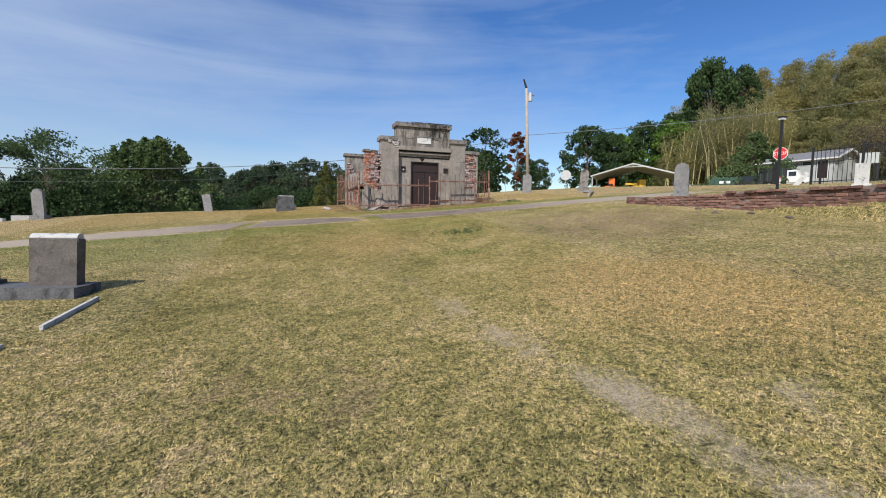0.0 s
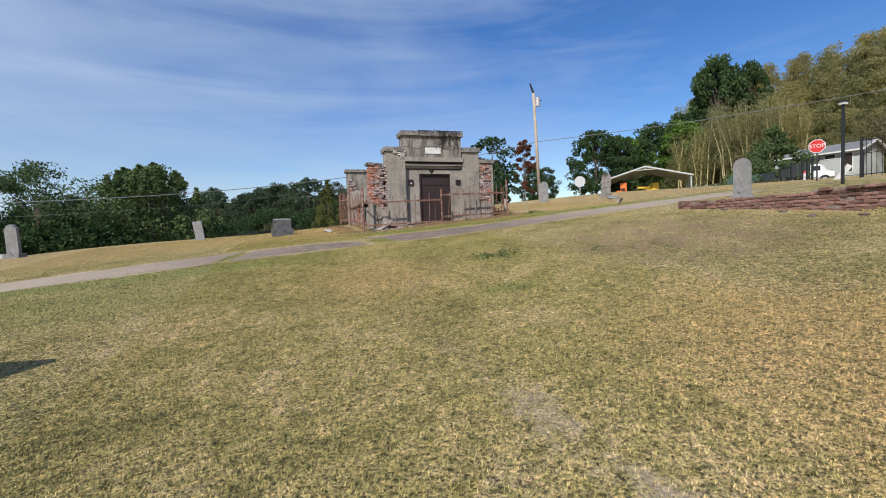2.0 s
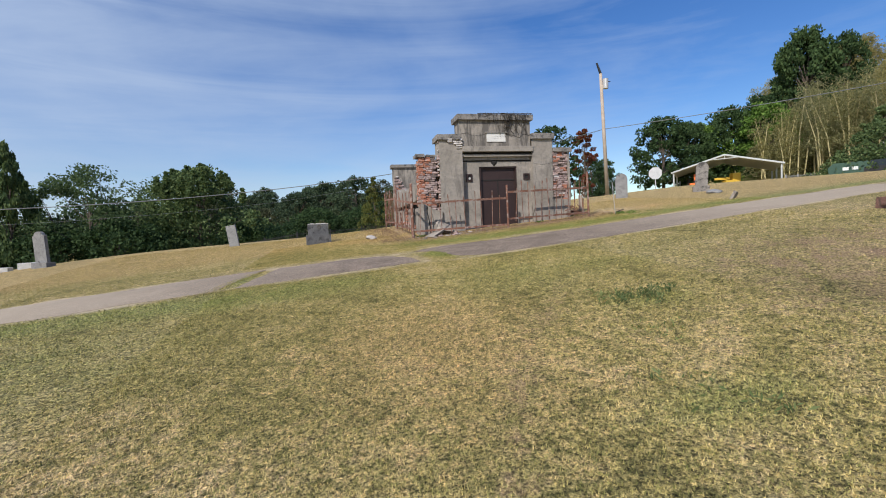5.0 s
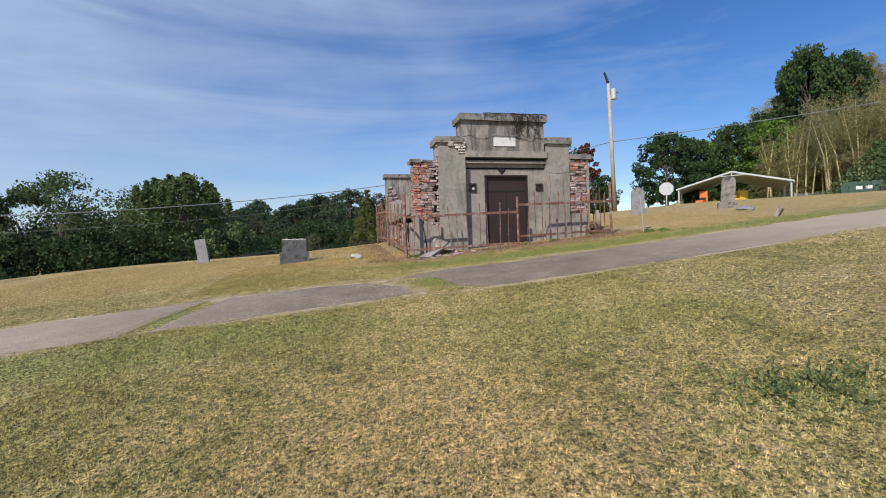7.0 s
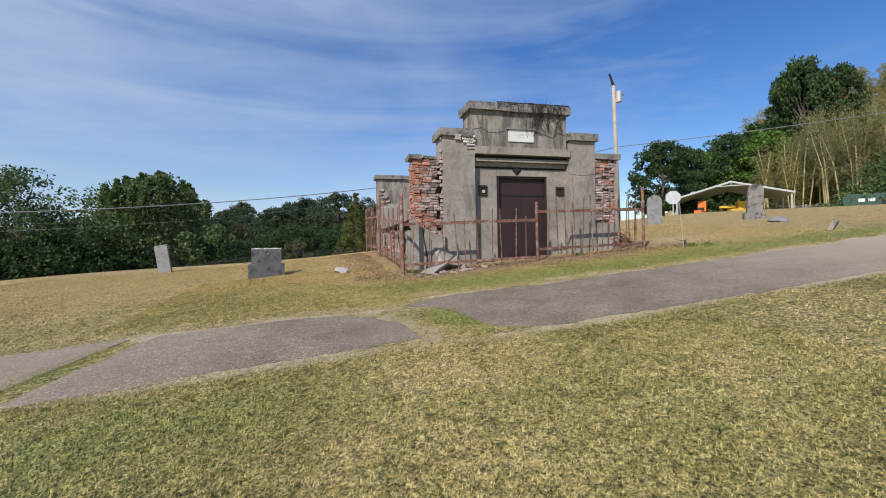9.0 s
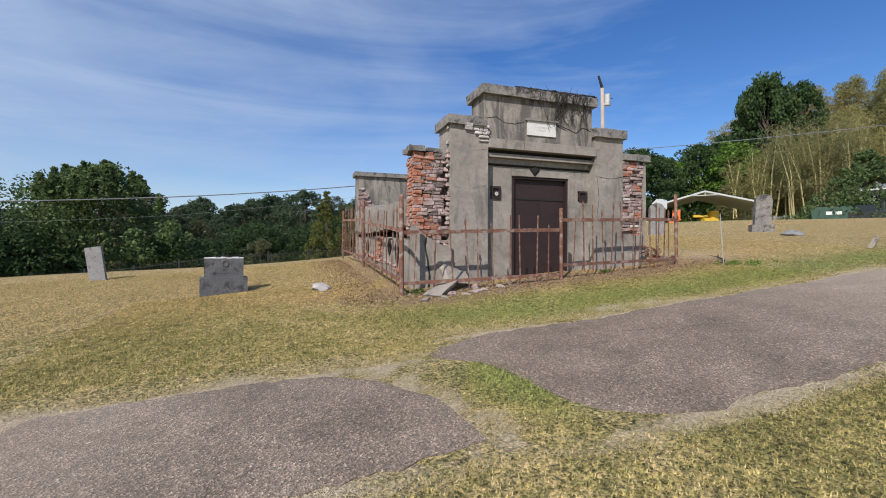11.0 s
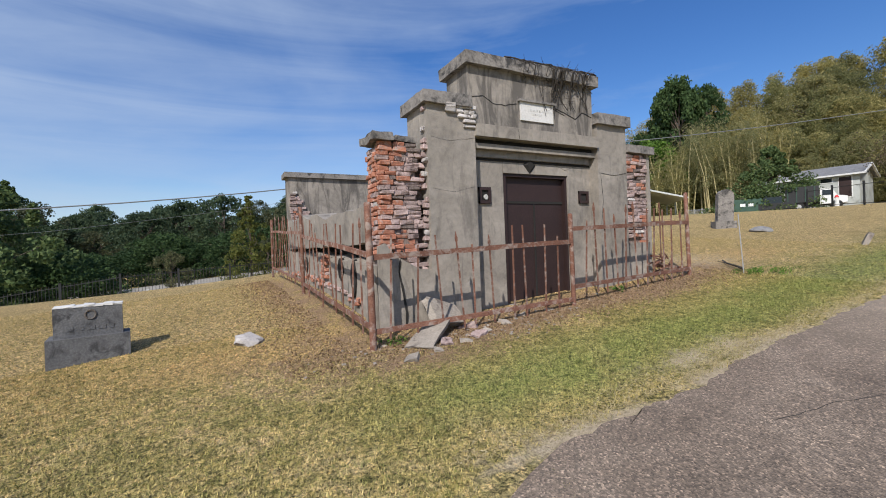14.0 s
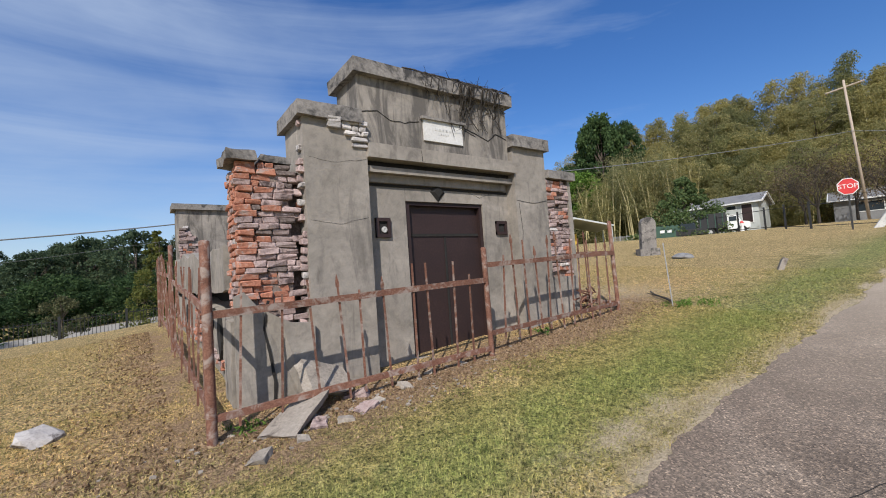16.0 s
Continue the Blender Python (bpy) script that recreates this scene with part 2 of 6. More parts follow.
CULM = surface("bamboo_culm", (0.30, 0.27, 0.10), (0.45, 0.38, 0.18), (0.58, 0.48, 0.26), 1, 10, 0.7, 0, 0.1, 0.003, 0.25)
LEAF_MID = leaf_mat("green_leaf", (0.060, 0.100, 0.042), (0.112, 0.166, 0.068), (0.180, 0.235, 0.10), 0.4)
LEAF_DARK = leaf_mat("dark_leaf", (0.027, 0.055, 0.021), (0.052, 0.094, 0.035), (0.088, 0.138, 0.054), 0.36)
LEAF_LIME = leaf_mat("bright_leaf", (0.056, 0.120, 0.019), (0.120, 0.216, 0.040), (0.192, 0.288, 0.064))
# hillside yellow and olive, lightened so the colour carries the air's haze
LEAF_GOLD = leaf_mat("hazed_yellow_leaf", (0.24, 0.235, 0.10), (0.37, 0.34, 0.155), (0.48, 0.425, 0.215), 0.6)
LEAF_OLIVE = leaf_mat("hazed_olive_leaf", (0.165, 0.185, 0.08), (0.275, 0.27, 0.122), (0.37, 0.34, 0.17), 0.6)
LEAF_YOUNG = leaf_mat("yellow_green_needle", (0.10, 0.125, 0.032), (0.19, 0.20, 0.055), (0.28, 0.265, 0.085), 0.5)
LEAF_BROWN = leaf_mat("brown_leaf", (0.075, 0.053, 0.038), (0.135, 0.098, 0.068), (0.210, 0.165, 0.105))
# distance haze is mixed into this green: lighter and bluer than the leaf
LEAF_WOOD_HAZED = leaf_mat("hazed_woodland_leaf", (0.036, 0.064, 0.037), (0.070, 0.106, 0.058), (0.112, 0.148, 0.082))
LEAF_CLOVER = leaf_mat("clover_leaf", (0.10, 0.135, 0.045), (0.165, 0.20, 0.075), (0.24, 0.27, 0.115))
LEAF_LITTER = leaf_mat("dead_leaf", (0.12, 0.075, 0.045), (0.27, 0.17, 0.10), (0.44, 0.31, 0.20), 0.1)
LEAF_STRAW = leaf_mat("dry_straw", (0.34, 0.27, 0.15), (0.50, 0.41, 0.25), (0.64, 0.54, 0.36), 0.15)
LEAF_FADED = leaf_mat("fading_woodland_leaf", (0.058, 0.072, 0.038), (0.10, 0.112, 0.058), (0.155, 0.15, 0.085))
LEAF_RED = leaf_mat("red_leaf", (0.090, 0.027, 0.022), (0.165, 0.045, 0.033), (0.150, 0.105, 0.045))

# ---- mesh helpers ----
def box_bm(bm, x0, x1, y0, y1, z0, z1, jit=0.0):
    v = [bm.verts.new((x + random.uniform(-jit, jit), y + random.uniform(-jit, jit), z + random.uniform(-jit, jit)))
         for x, y, z in ((x0, y0, z0), (x1, y0, z0), (x1, y1, z0), (x0, y1, z0), (x0, y0, z1), (x1, y0, z1), (x1, y1, z1), (x0, y1, z1))]
    for f in ((0, 3, 2, 1), (4, 5, 6, 7), (0, 1, 5, 4), (1, 2, 6, 5), (2, 3, 7, 6), (3, 0, 4, 7)):
        bm.faces.new([v[i] for i in f])
    return v


def bars(bm, a, b, r0, r1=None, sides=6):
    """A tapered round bar from a to b."""
    r1 = r0 if r1 is None else r1
    a, b = Vector(a), Vector(b)
    d = (b - a).normalized()
    u = d.orthogonal().normalized()
    w = d.cross(u)
    ring = [[bm.verts.new(p + (u * math.cos(k) + w * math.sin(k)) * r) for k in (2 * math.pi * i / sides for i in range(sides))] for p, r in ((a, r0), (b, r1))]
    for i in range(sides):
        bm.faces.new((ring[0][i], ring[0][(i + 1) % sides], ring[1][(i + 1) % sides], ring[1][i]))
    bm.faces.new(ring[0][::-1])
    bm.faces.new(ring[1])


def chamfer(bm, w=0.015, seg=2):
    bmesh.ops.bevel(bm, geom=[e for e in bm.edges if e.is_manifold and e.calc_face_angle(0) > 0.6], offset=w, segments=seg, affect="EDGES", clamp_overlap=True)


def rough_up(bm, amp, freq=3.0):
    for v in bm.verts:
        p = v.co * freq
        v.co += Vector((noise.noise(p), noise.noise(p + Vector((9, 0, 0))), noise.noise(p + Vector((0, 9, 0))))) * amp


def mesh_of(bm, name, material, smooth=False):
    bmesh.ops.recalc_face_normals(bm, faces=bm.faces)
    me = bpy.data.meshes.new(name)
    bm.to_mesh(me)
    bm.free()
    me.materials.append(material)
    if smooth:
        me.polygons.foreach_set("use_smooth", [True] * len(me.polygons))
    return me


def thing(name, x, y, z, label, category, group="", kind="", turn=0.0):
    ob = new(name)
    ob.empty_display_size = 0.1
    ob.matrix_basis = pose(x, y, z, 0, 0, turn)
    return tagged(ob, label, category, group, kind)


def part(name, bm, material, parent, label="", smooth=False):
    ob = new(name, mesh_of(bm, name, material, smooth))
    ob.parent = parent
    return tagged(ob, label) if label else ob


def piece(name, me, parent, m):
    ob = new(name, me)
    ob.parent = parent
    ob.matrix_basis = m
    return ob


def soup(name, verts, faces, material):
    me = bpy.data.meshes.new(name)
    me.from_pydata([tuple(v) for v in verts], [], [tuple(int(i) for i in f) for f in faces])
    me.materials.append(material)
    return me


# ---- ground ----
SWELLS = [(0, 0, -0.209), (0.5, 4.2, 0.044), (1, 7, -0.258), (1.1, 9.5, -0.482), (1, 12, -0.096), (0.95, 12.8, 0.297), (2.1, 14.4, 0.465), (3.5, 12.2, 0.307), (5, 12.15, 0.147), (3.2, 16.04, -0.936), (1.95, 14.9, -0.094), (5.8, 16.1, -0.421), (4.9, 16.4, 0.189), (2.9, 17.6, 0.206), (1.36, 19.8, 0.114), (2.6, 18.55, 0.170), (8.76, 18.7, 0.355), (9.35, 18.1, -0.173), (14.7, 18.3, -0.166), (17.9, 22.9, 0.131), (-4.9, 27, 0.018), (9.6, 7.4, -0.033), (9.8, 11, 0.147), (17.9, 11.8, 0.171), (-2.2, 6, 0.335), (-11.4, 25.3, 0.233), (-8, 12, 0.098), (0, 33, -0.304), (8, 30, -0.126)]


def ease(t):
    t = np.clip(t, 0.0, 1.0)
    return t * t * (3 - 2 * t)


def ground_np(x, y):
    x, y = np.asarray(x, float), np.asarray(y, float)
    xc, yc = np.clip(x, -24, 46), np.clip(y, -25, 34)
    z = 0.2031 + 0.0882 * xc + 0.0624 * yc
    for cx, cy, w in SWELLS:
        z = z + w * np.exp(-((x - cx) ** 2 + (y - cy) ** 2) / 40.5)
    west = ease((28 - x) / 20)
    z = z - west * 3.6 * ease((y - 29.5) / 20)
    z = z + west * (1.7 * ease((y - 52) / 14) + 6.5 * ease((y - 84) / 62))
    z = z + 23.0 * ease((0.86 * x + 0.5 * y - 72) / 55) * ease((x - 56) / 25) * ease((100 - y) / 35)
    z = z - 0.022 * np.clip(x - 13, 0, 33) * ease((y - 12) / 8)
    z = z - 1.1 * np.exp(-((x - 47) ** 2 + (y - 41) ** 2) / 160)
    # the raised plot behind the brick wall
    bed = 2.14 + 0.03 * np.maximum(x - 12, 0)
    inside = ease((x - 10.62) / 0.2) * ease((11.42 - y) / 0.2) * ease((y + 12) / 6) * ease((20 - x) / 3)
    return z + inside * np.maximum(bed - z, 0)


def ground(x, y):
    return float(ground_np(x, y))


def steps(*spans):
    out = []
    for a, b, s in spans:
        out += list(np.arange(a, b - 1e-6, s))
    return np.array(out)


GX = steps((-1500, -300, 400), (-300, -60, 60), (-60, -20, 4), (-20, -8, 1), (-8, 14, 0.2), (14, 40, 1), (40, 130, 5), (130, 300, 40), (300, 1900, 400))
GY = steps((-1500, -100, 350), (-100, -20, 20), (-20, -4, 2), (-4, 24, 0.2), (24, 56, 1), (56, 140, 6), (140, 300, 40), (300, 1900, 400))
TRAIL = [(2.3, -1.5), (2.14, 1.9), (1.98, 2.6), (1.82, 3.4), (1.72, 4.1), (1.7, 5.0), (1.4, 7.3), (2.0, 8.7), (3.7, 11.0)]


def seg_dist(x, y, pts):
    d = np.full(np.shape(x), 1e9)
    for (ax, ay), (bx, by) in zip(pts, pts[1:]):
        t = np.clip(((x - ax) * (bx - ax) + (y - ay) * (by - ay)) / ((bx - ax) ** 2 + (by - ay) ** 2), 0, 1)
        d = np.minimum(d, np.hypot(x - ax - t * (bx - ax), y - ay - t * (by - ay)))
    return d


def wob(x, s=1.0, k=0.0):
    return noise.noise(Vector((x * s, k, 3.3)))


def road_north(x):
    return np.where(x < 2.3, 15.42 + 0.035 * np.clip(x, -6, 0), 16.0 + 0.12 * ease((x - 4.5) / 2) - 0.012 * np.maximum(x - 8, 0))


def road_south(x):
    return np.where(x < 2.3, 13.75 + 0.10 * np.clip(x, -8, 0), 13.65)


def wear(X, Y):
    """How bare, straw-dry and lush the lawn is: trodden trail, sandy verges, dry swathes, green strips."""
    patch = 0.62 + 0.38 * np.sin(X * 4.3 + Y * 2.1) * np.sin(Y * 2.9 - X * 2.3) + 0.2 * np.sin(X * 9.1 - Y * 7.3)
    trod = np.exp(-((seg_dist(X, Y, TRAIL) + 0.06 * np.sin(Y * 5.1)) / 0.19) ** 2)
    bare = (0.36 + 0.27 * patch) * trod * ease((7.5 - Y) / 4)
    bare = np.maximum(bare, (0.30 + 0.36 * patch) * np.exp(-(((X - 2.15) / 0.26) ** 2 + ((Y - 1.9) / 0.8) ** 2)))
    bare = np.maximum(bare, 0.45 * patch * np.exp(-(((X - 3.1) / 0.5) ** 2 + ((Y - 1.75) / 0.3) ** 2)))
    on = ease((X + 14) / 8)
    bare = np.maximum(bare, (0.72 + 0.28 * np.sin(X * 2.1) * np.sin(X * 0.9)) * np.exp(-((Y - road_north(X) - 0.02 - 0.07 * np.sin(X * 3.3)) / (0.14 + 0.09 * np.sin(X * 1.3) * np.sin(X * 3.1 + 1.0))) ** 2) * on)
    bare = np.maximum(bare, (0.30 + 0.45 * patch) * np.exp(-(((X - 5.4) / 1.1) ** 2 + ((Y - 16.4) / 0.3) ** 2)))
    bare = np.maximum(bare, (0.62 + 0.3 * np.sin(X * 1.7 + 1)) * np.exp(-((Y - road_south(X) + 0.02) / 0.15) ** 2) * on)
    bare = np.maximum(bare, 0.16 * np.exp(-((X - 9.9) / 1.0) ** 2) * (Y < 12))
    across = np.clip((Y - 13.75) / 1.67, 0, 1)
    bare = np.maximum(bare, 0.85 * np.exp(-((X - 2.14 + 0.15 * across + 0.70 * across ** 3 + 0.04 * np.sin(Y * 7.0)) / 0.11) ** 2) * ease((Y - 13.6) / 0.2) * ease((15.6 - Y) / 0.2))
    soil = (0.72 + 0.25 * patch) * np.exp(-(((X - 5.8) / 4.6) ** 4 + ((Y - 18.62 + 0.12 * np.sin(X * 1.9)) / 0.6) ** 2))
    litter = 0.5 + 0.5 * np.sin(X * 7.1 + 1.3 * Y) * np.sin(Y * 5.3 - X * 3.7) + 0.25 * np.sin(X * 17.0 + Y * 13.0)
    soil = np.maximum(soil, (0.36 + 0.42 * litter) * np.exp(-(((X - 2.45) / (0.75 + 0.2 * np.sin(Y * 1.7))) ** 2)) * ease((Y - 17.7) / 1.2) * ease((29 - Y) / 3))
    soil = np.maximum(soil, (0.38 + 0.40 * litter) * np.exp(-(((X - 2.9) / 2.1) ** 2 + ((Y - 18.05) / 0.55) ** 2)))
    soil = np.maximum(soil, (0.22 + 0.40 * litter) * np.exp(-(((X - 1.9) / 1.3) ** 2 + ((Y - 18.9) / 1.0) ** 2)))
    soil = np.maximum(soil, 0.75 * np.exp(-(((X - 9.2) / 1.3) ** 2 + ((Y - 19.0) / 0.8) ** 2)))
    soil = np.maximum(soil, 0.52 * patch * np.exp(-(((X + 0.1) / 1.1) ** 2 + ((Y - 3.0) / 1.0) ** 2)))
    soil = np.maximum(soil, 0.34 * patch * np.exp(-(((X - 1.3) / 1.2) ** 2 + ((Y - 19.2) / 0.9) ** 2)))
    soil = np.maximum(soil, (0.20 + 0.26 * patch + 0.2 * litter) * np.exp(-(((X - 7.2) / 3.2) ** 2 + ((Y - 8.6) / 3.2) ** 2) ** 1.5))
    soil = np.maximum(soil, 0.36 * patch * np.exp(-(((X - 7.4) / 2.4) ** 2 + ((Y - 4.2) / 1.4) ** 2)))
    soil = np.maximum(soil, (0.28 + 0.18 * patch) * trod * ease((12 - Y) / 2))
    bare = np.maximum(bare, 0.40 * np.exp(-(((X - 10.3) / 1.3) ** 2 + ((Y - 19.6) / 1.6) ** 2)))
    straw = 0.85 * ease(1 - np.abs(Y - 19.3) / 1.5) * ease((X + 1.5) / 3) * ease((15 - X) / 4)
    straw = np.maximum(straw, 0.62 * ease((2.9 - X) / 0.8) * ease((X - 0.2) / 2.0) * ease((Y - 17.6) / 1.5) * ease((31 - Y) / 4))
    straw = np.maximum(straw, 0.62 * np.exp(-(((X - 4.4) / 2.0) ** 2 + ((Y - 4.0) / 2.4) ** 2) ** 1.5))
    straw = np.maximum(straw, 0.5 * np.exp(-(((X - 1.5) / 1.6) ** 2 + ((Y - 9.6) / 2.2) ** 2)))
    straw = np.maximum(straw, 0.50 * ease((Y - 16.6) / 3) * ease((34 - Y) / 4))
    lush = (0.52 + 0.26 * patch) * np.exp(-((Y - 16.95) / 0.72) ** 2) * ease((X - 0.5) / 3.4)
    lush = np.maximum(lush, (0.5 + 0.2 * patch) * np.exp(-((Y - 12.7) / 0.9) ** 2) * ease((4 - X) / 5) * ease((X + 14) / 6))
    lush = np.maximum(lush, 1.0 * np.exp(-(((X - 2.75) / 0.5) ** 2 + ((Y - 14.8) / 0.8) ** 2)))
    lush = np.maximum(lush, 0.6 * np.exp(-(((X + 1.45) / 0.3) ** 2 + ((Y - 14.4) / 0.9) ** 2)))
    lush = np.maximum(lush, 0.45 * np.exp(-(((X + 3.5) / 3.0) ** 2 + ((Y - 10.5) / 2.2) ** 2)))
    lush = np.maximum(lush, 0.5 * np.exp(-(((X - 3.9) / 0.7) ** 2 + ((Y - 9.5) / 0.35) ** 2)))
    lush = np.maximum(lush, 0.5 * np.exp(-(((X - 3.0) / 0.8) ** 2 + ((Y - 7.6) / 0.35) ** 2)))
    lush = np.maximum(lush, (0.25 + 0.12 * patch) * np.exp(-(((X - 3.5) / 4.0) ** 2 + ((Y - 11.6) / 1.5) ** 2)))
    return {"bare": bare, "straw": straw, "lush": lush, "soil": soil}


X, Y = np.meshgrid(GX, GY)
Z = ground_np(X, Y)
me = bpy.data.meshes.new("ground")
nx, ny = len(GX), len(GY)
me.from_pydata(np.stack((X, Y, Z), -1).reshape(-1, 3).tolist(), [], [(j * nx + i, j * nx + i + 1, (j + 1) * nx + i + 1, (j + 1) * nx + i) for j in range(ny - 1) for i in range(nx - 1)])
WEAR = wear(X, Y)
for key, arr in WEAR.items():
    at = me.attributes.new(key, "FLOAT", "POINT")
    at.data.foreach_set("value", arr.reshape(-1).astype(np.float32))
me.polygons.foreach_set("use_smooth", [True] * len(me.polygons))


def lawn_material(name, blade=False):
    m, n, l, b = tree_of(name)
    co = n.new("ShaderNodeTexCoord").outputs["Object"]
    a1 = noise_tex(n, l, co, 0.8, 6.0, 0.65, 0.6)
    a2 = noise_tex(n, l, co, 7.0, 6.0, 0.7, 0.3)
    a3 = noise_tex(n, l, co, 42.0, 4.0, 0.75, 0.4)
    base = ramp(n, [(0.34, (0.18, 0.160, 0.068)), (0.46, (0.35, 0.295, 0.122)), (0.53, (0.45, 0.362, 0.168)), (0.62, (0.58, 0.445, 0.255))])
    sm = n.new("ShaderNodeMath")
    sm.operation = "MULTIPLY_ADD"
    sm.inputs[1].default_value = 0.5
    l.new(a2, sm.inputs[0])
    hf = n.new("ShaderNodeMath")
    hf.operation = "MULTIPLY"
    hf.inputs[1].default_value = 0.5
    l.new(a1, hf.inputs[0])
    l.new(hf.outputs[0], sm.inputs[2])
    l.new(sm.outputs[0], base.inputs[0])
    col = base.outputs[0]

    def masked(key, lo, hi, colour, col):
        at = n.new("ShaderNodeAttribute")
        at.attribute_name = key
        s = n.new("ShaderNodeMath")
        s.operation = "MULTIPLY_ADD"
        s.inputs[1].default_value = 1.0
        l.new(a2, s.inputs[0])
        l.new(at.outputs["Fac"], s.inputs[2])
        r = ramp(n, [(lo, (0, 0, 0)), (hi, (1, 1, 1))])
        half = n.new("ShaderNodeMath")
        half.operation = "MULTIPLY"
        half.inputs[1].default_value = 0.5
        l.new(s.outputs[0], half.inputs[0])
        l.new(half.outputs[0], r.inputs[0])
        return mix(n, l, r.outputs[0], col, colour)

    col = masked("straw", 0.33, 0.60, (0.53, 0.375, 0.185), col)
    col = masked("lush", 0.34, 0.60, (0.29, 0.30, 0.108), col)
    if blade:
        isl = n.new("ShaderNodeNewGeometry").outputs["Random Per Island"]
        f = ramp(n, [(0.0, (0.36, 0.44, 0.31)), (0.35, (0.76, 0.83, 0.64)), (0.65, (1.07, 1.05, 0.96)), (1.0, (1.30, 1.24, 1.12))])
        l.new(isl, f.inputs[0])
    else:
        # the dark end paints the shaded gaps between blades into the ground colour
        f = ramp(n, [(0.38, (0.16, 0.16, 0.15)), (0.46, (0.62, 0.62, 0.60)), (0.53, (1.12, 1.10, 1.05)), (0.64, (1.75, 1.68, 1.58))])
        l.new(a3, f.inputs[0])
        bump(n, l, b, a3, 1.0, 0.05)
    col = mix(n, l, 1.0, col, f.outputs[0], "MULTIPLY")
    # clump tone: shade between tufts is put into the colour as dark blotches
    lo, hi = (0.44, 1.30) if blade else (0.40, 1.48)
    tuft = ramp(n, [(0.34, (lo, lo * 1.1, lo * 0.97)), (0.47, (0.95, 0.96, 0.93)), (0.62, (hi, hi * 0.96, hi * 0.92))])
    l.new(noise_tex(n, l, co, 17.0, 4.0, 0.7, 0.6), tuft.inputs[0])
    col = mix(n, l, 1.0, col, tuft.outputs[0], "MULTIPLY")
    earth = ramp(n, [(0.36, (0.15, 0.098, 0.058)), (0.5, (0.36, 0.238, 0.14)), (0.64, (0.54, 0.375, 0.235))])
    sand = ramp(n, [(0.34, (0.36, 0.28, 0.185)), (0.46, (0.56, 0.45, 0.30)), (0.64, (0.70, 0.58, 0.41))])
    l.new(a3, earth.inputs[0])
    l.new(a3, sand.inputs[0])
    if not blade:
        col = masked("soil", 0.38, 0.58, earth.outputs[0], col)
        col = masked("bare", 0.36, 0.56, sand.outputs[0], col)
    l.new(col, b.inputs["Base Color"])
    b.inputs["Roughness"].default_value = 0.9
    b.inputs["Specular IOR Level"].default_value = 0.2
    return m


LAWN = lawn_material("mown_lawn")
me.materials.append(LAWN)
tagged(new("ground", me), "sloping lawn of dry yellow-green mown grass", "ground", kind="structure")


# ---- asphalt lane ----
def asphalt_material():
    m, n, l, b = tree_of("worn_asphalt")
    co = n.new("ShaderNodeTexCoord").outputs["Object"]
    v = n.new("ShaderNodeTexVoronoi")
    v.inputs["Scale"].default_value = 88.0
    l.new(co, v.inputs["Vector"])
    base = ramp(n, [(0.3, (0.155, 0.118, 0.088)), (0.5, (0.222, 0.172, 0.130)), (0.7, (0.285, 0.226, 0.174))])
    l.new(noise_tex(n, l, co, 1.3, 6.0, 0.65, 0.3), base.inputs[0])
    chips = ramp(n, [(0.0, (0.32, 0.32, 0.32)), (0.4, (0.72, 0.71, 0.7)), (0.72, (1.1, 1.07, 1.04)), (0.88, (1.85, 1.76, 1.68)), (1.0, (2.7, 2.58, 2.46))])
    l.new(v.outputs["Color"], chips.inputs[0])
    col = mix(n, l, 1.0, base.outputs[0], chips.outputs[0], "MULTIPLY")
    # the lane's colour blends to pale tan away from the broken plates
    sx = n.new("ShaderNodeSeparateXYZ")
    l.new(co, sx.inputs[0])
    off = n.new("ShaderNodeMath")
    off.operation = "SUBTRACT"
    off.inputs[1].default_value = 3.2
    l.new(sx.outputs[0], off.inputs[0])
    away = n.new("ShaderNodeMath")
    away.operation = "ABSOLUTE"
    l.new(off.outputs[0], away.inputs[0])
    span = n.new("ShaderNodeMapRange")
    span.inputs["From Min"].default_value, span.inputs["From Max"].default_value = 2.6, 8.5
    span.inputs["To Max"].default_value = 0.56
    l.new(away.outputs[0], span.inputs["Value"])
    col = mix(n, l, span.outputs[0], col, (0.50, 0.41, 0.30))
    l.new(col, b.inputs["Base Color"])
    b.inputs["Roughness"].default_value = 0.9
    bump(n, l, b, v.outputs["Distance"], 0.7, 0.008)
    return m


ASPHALT = asphalt_material()


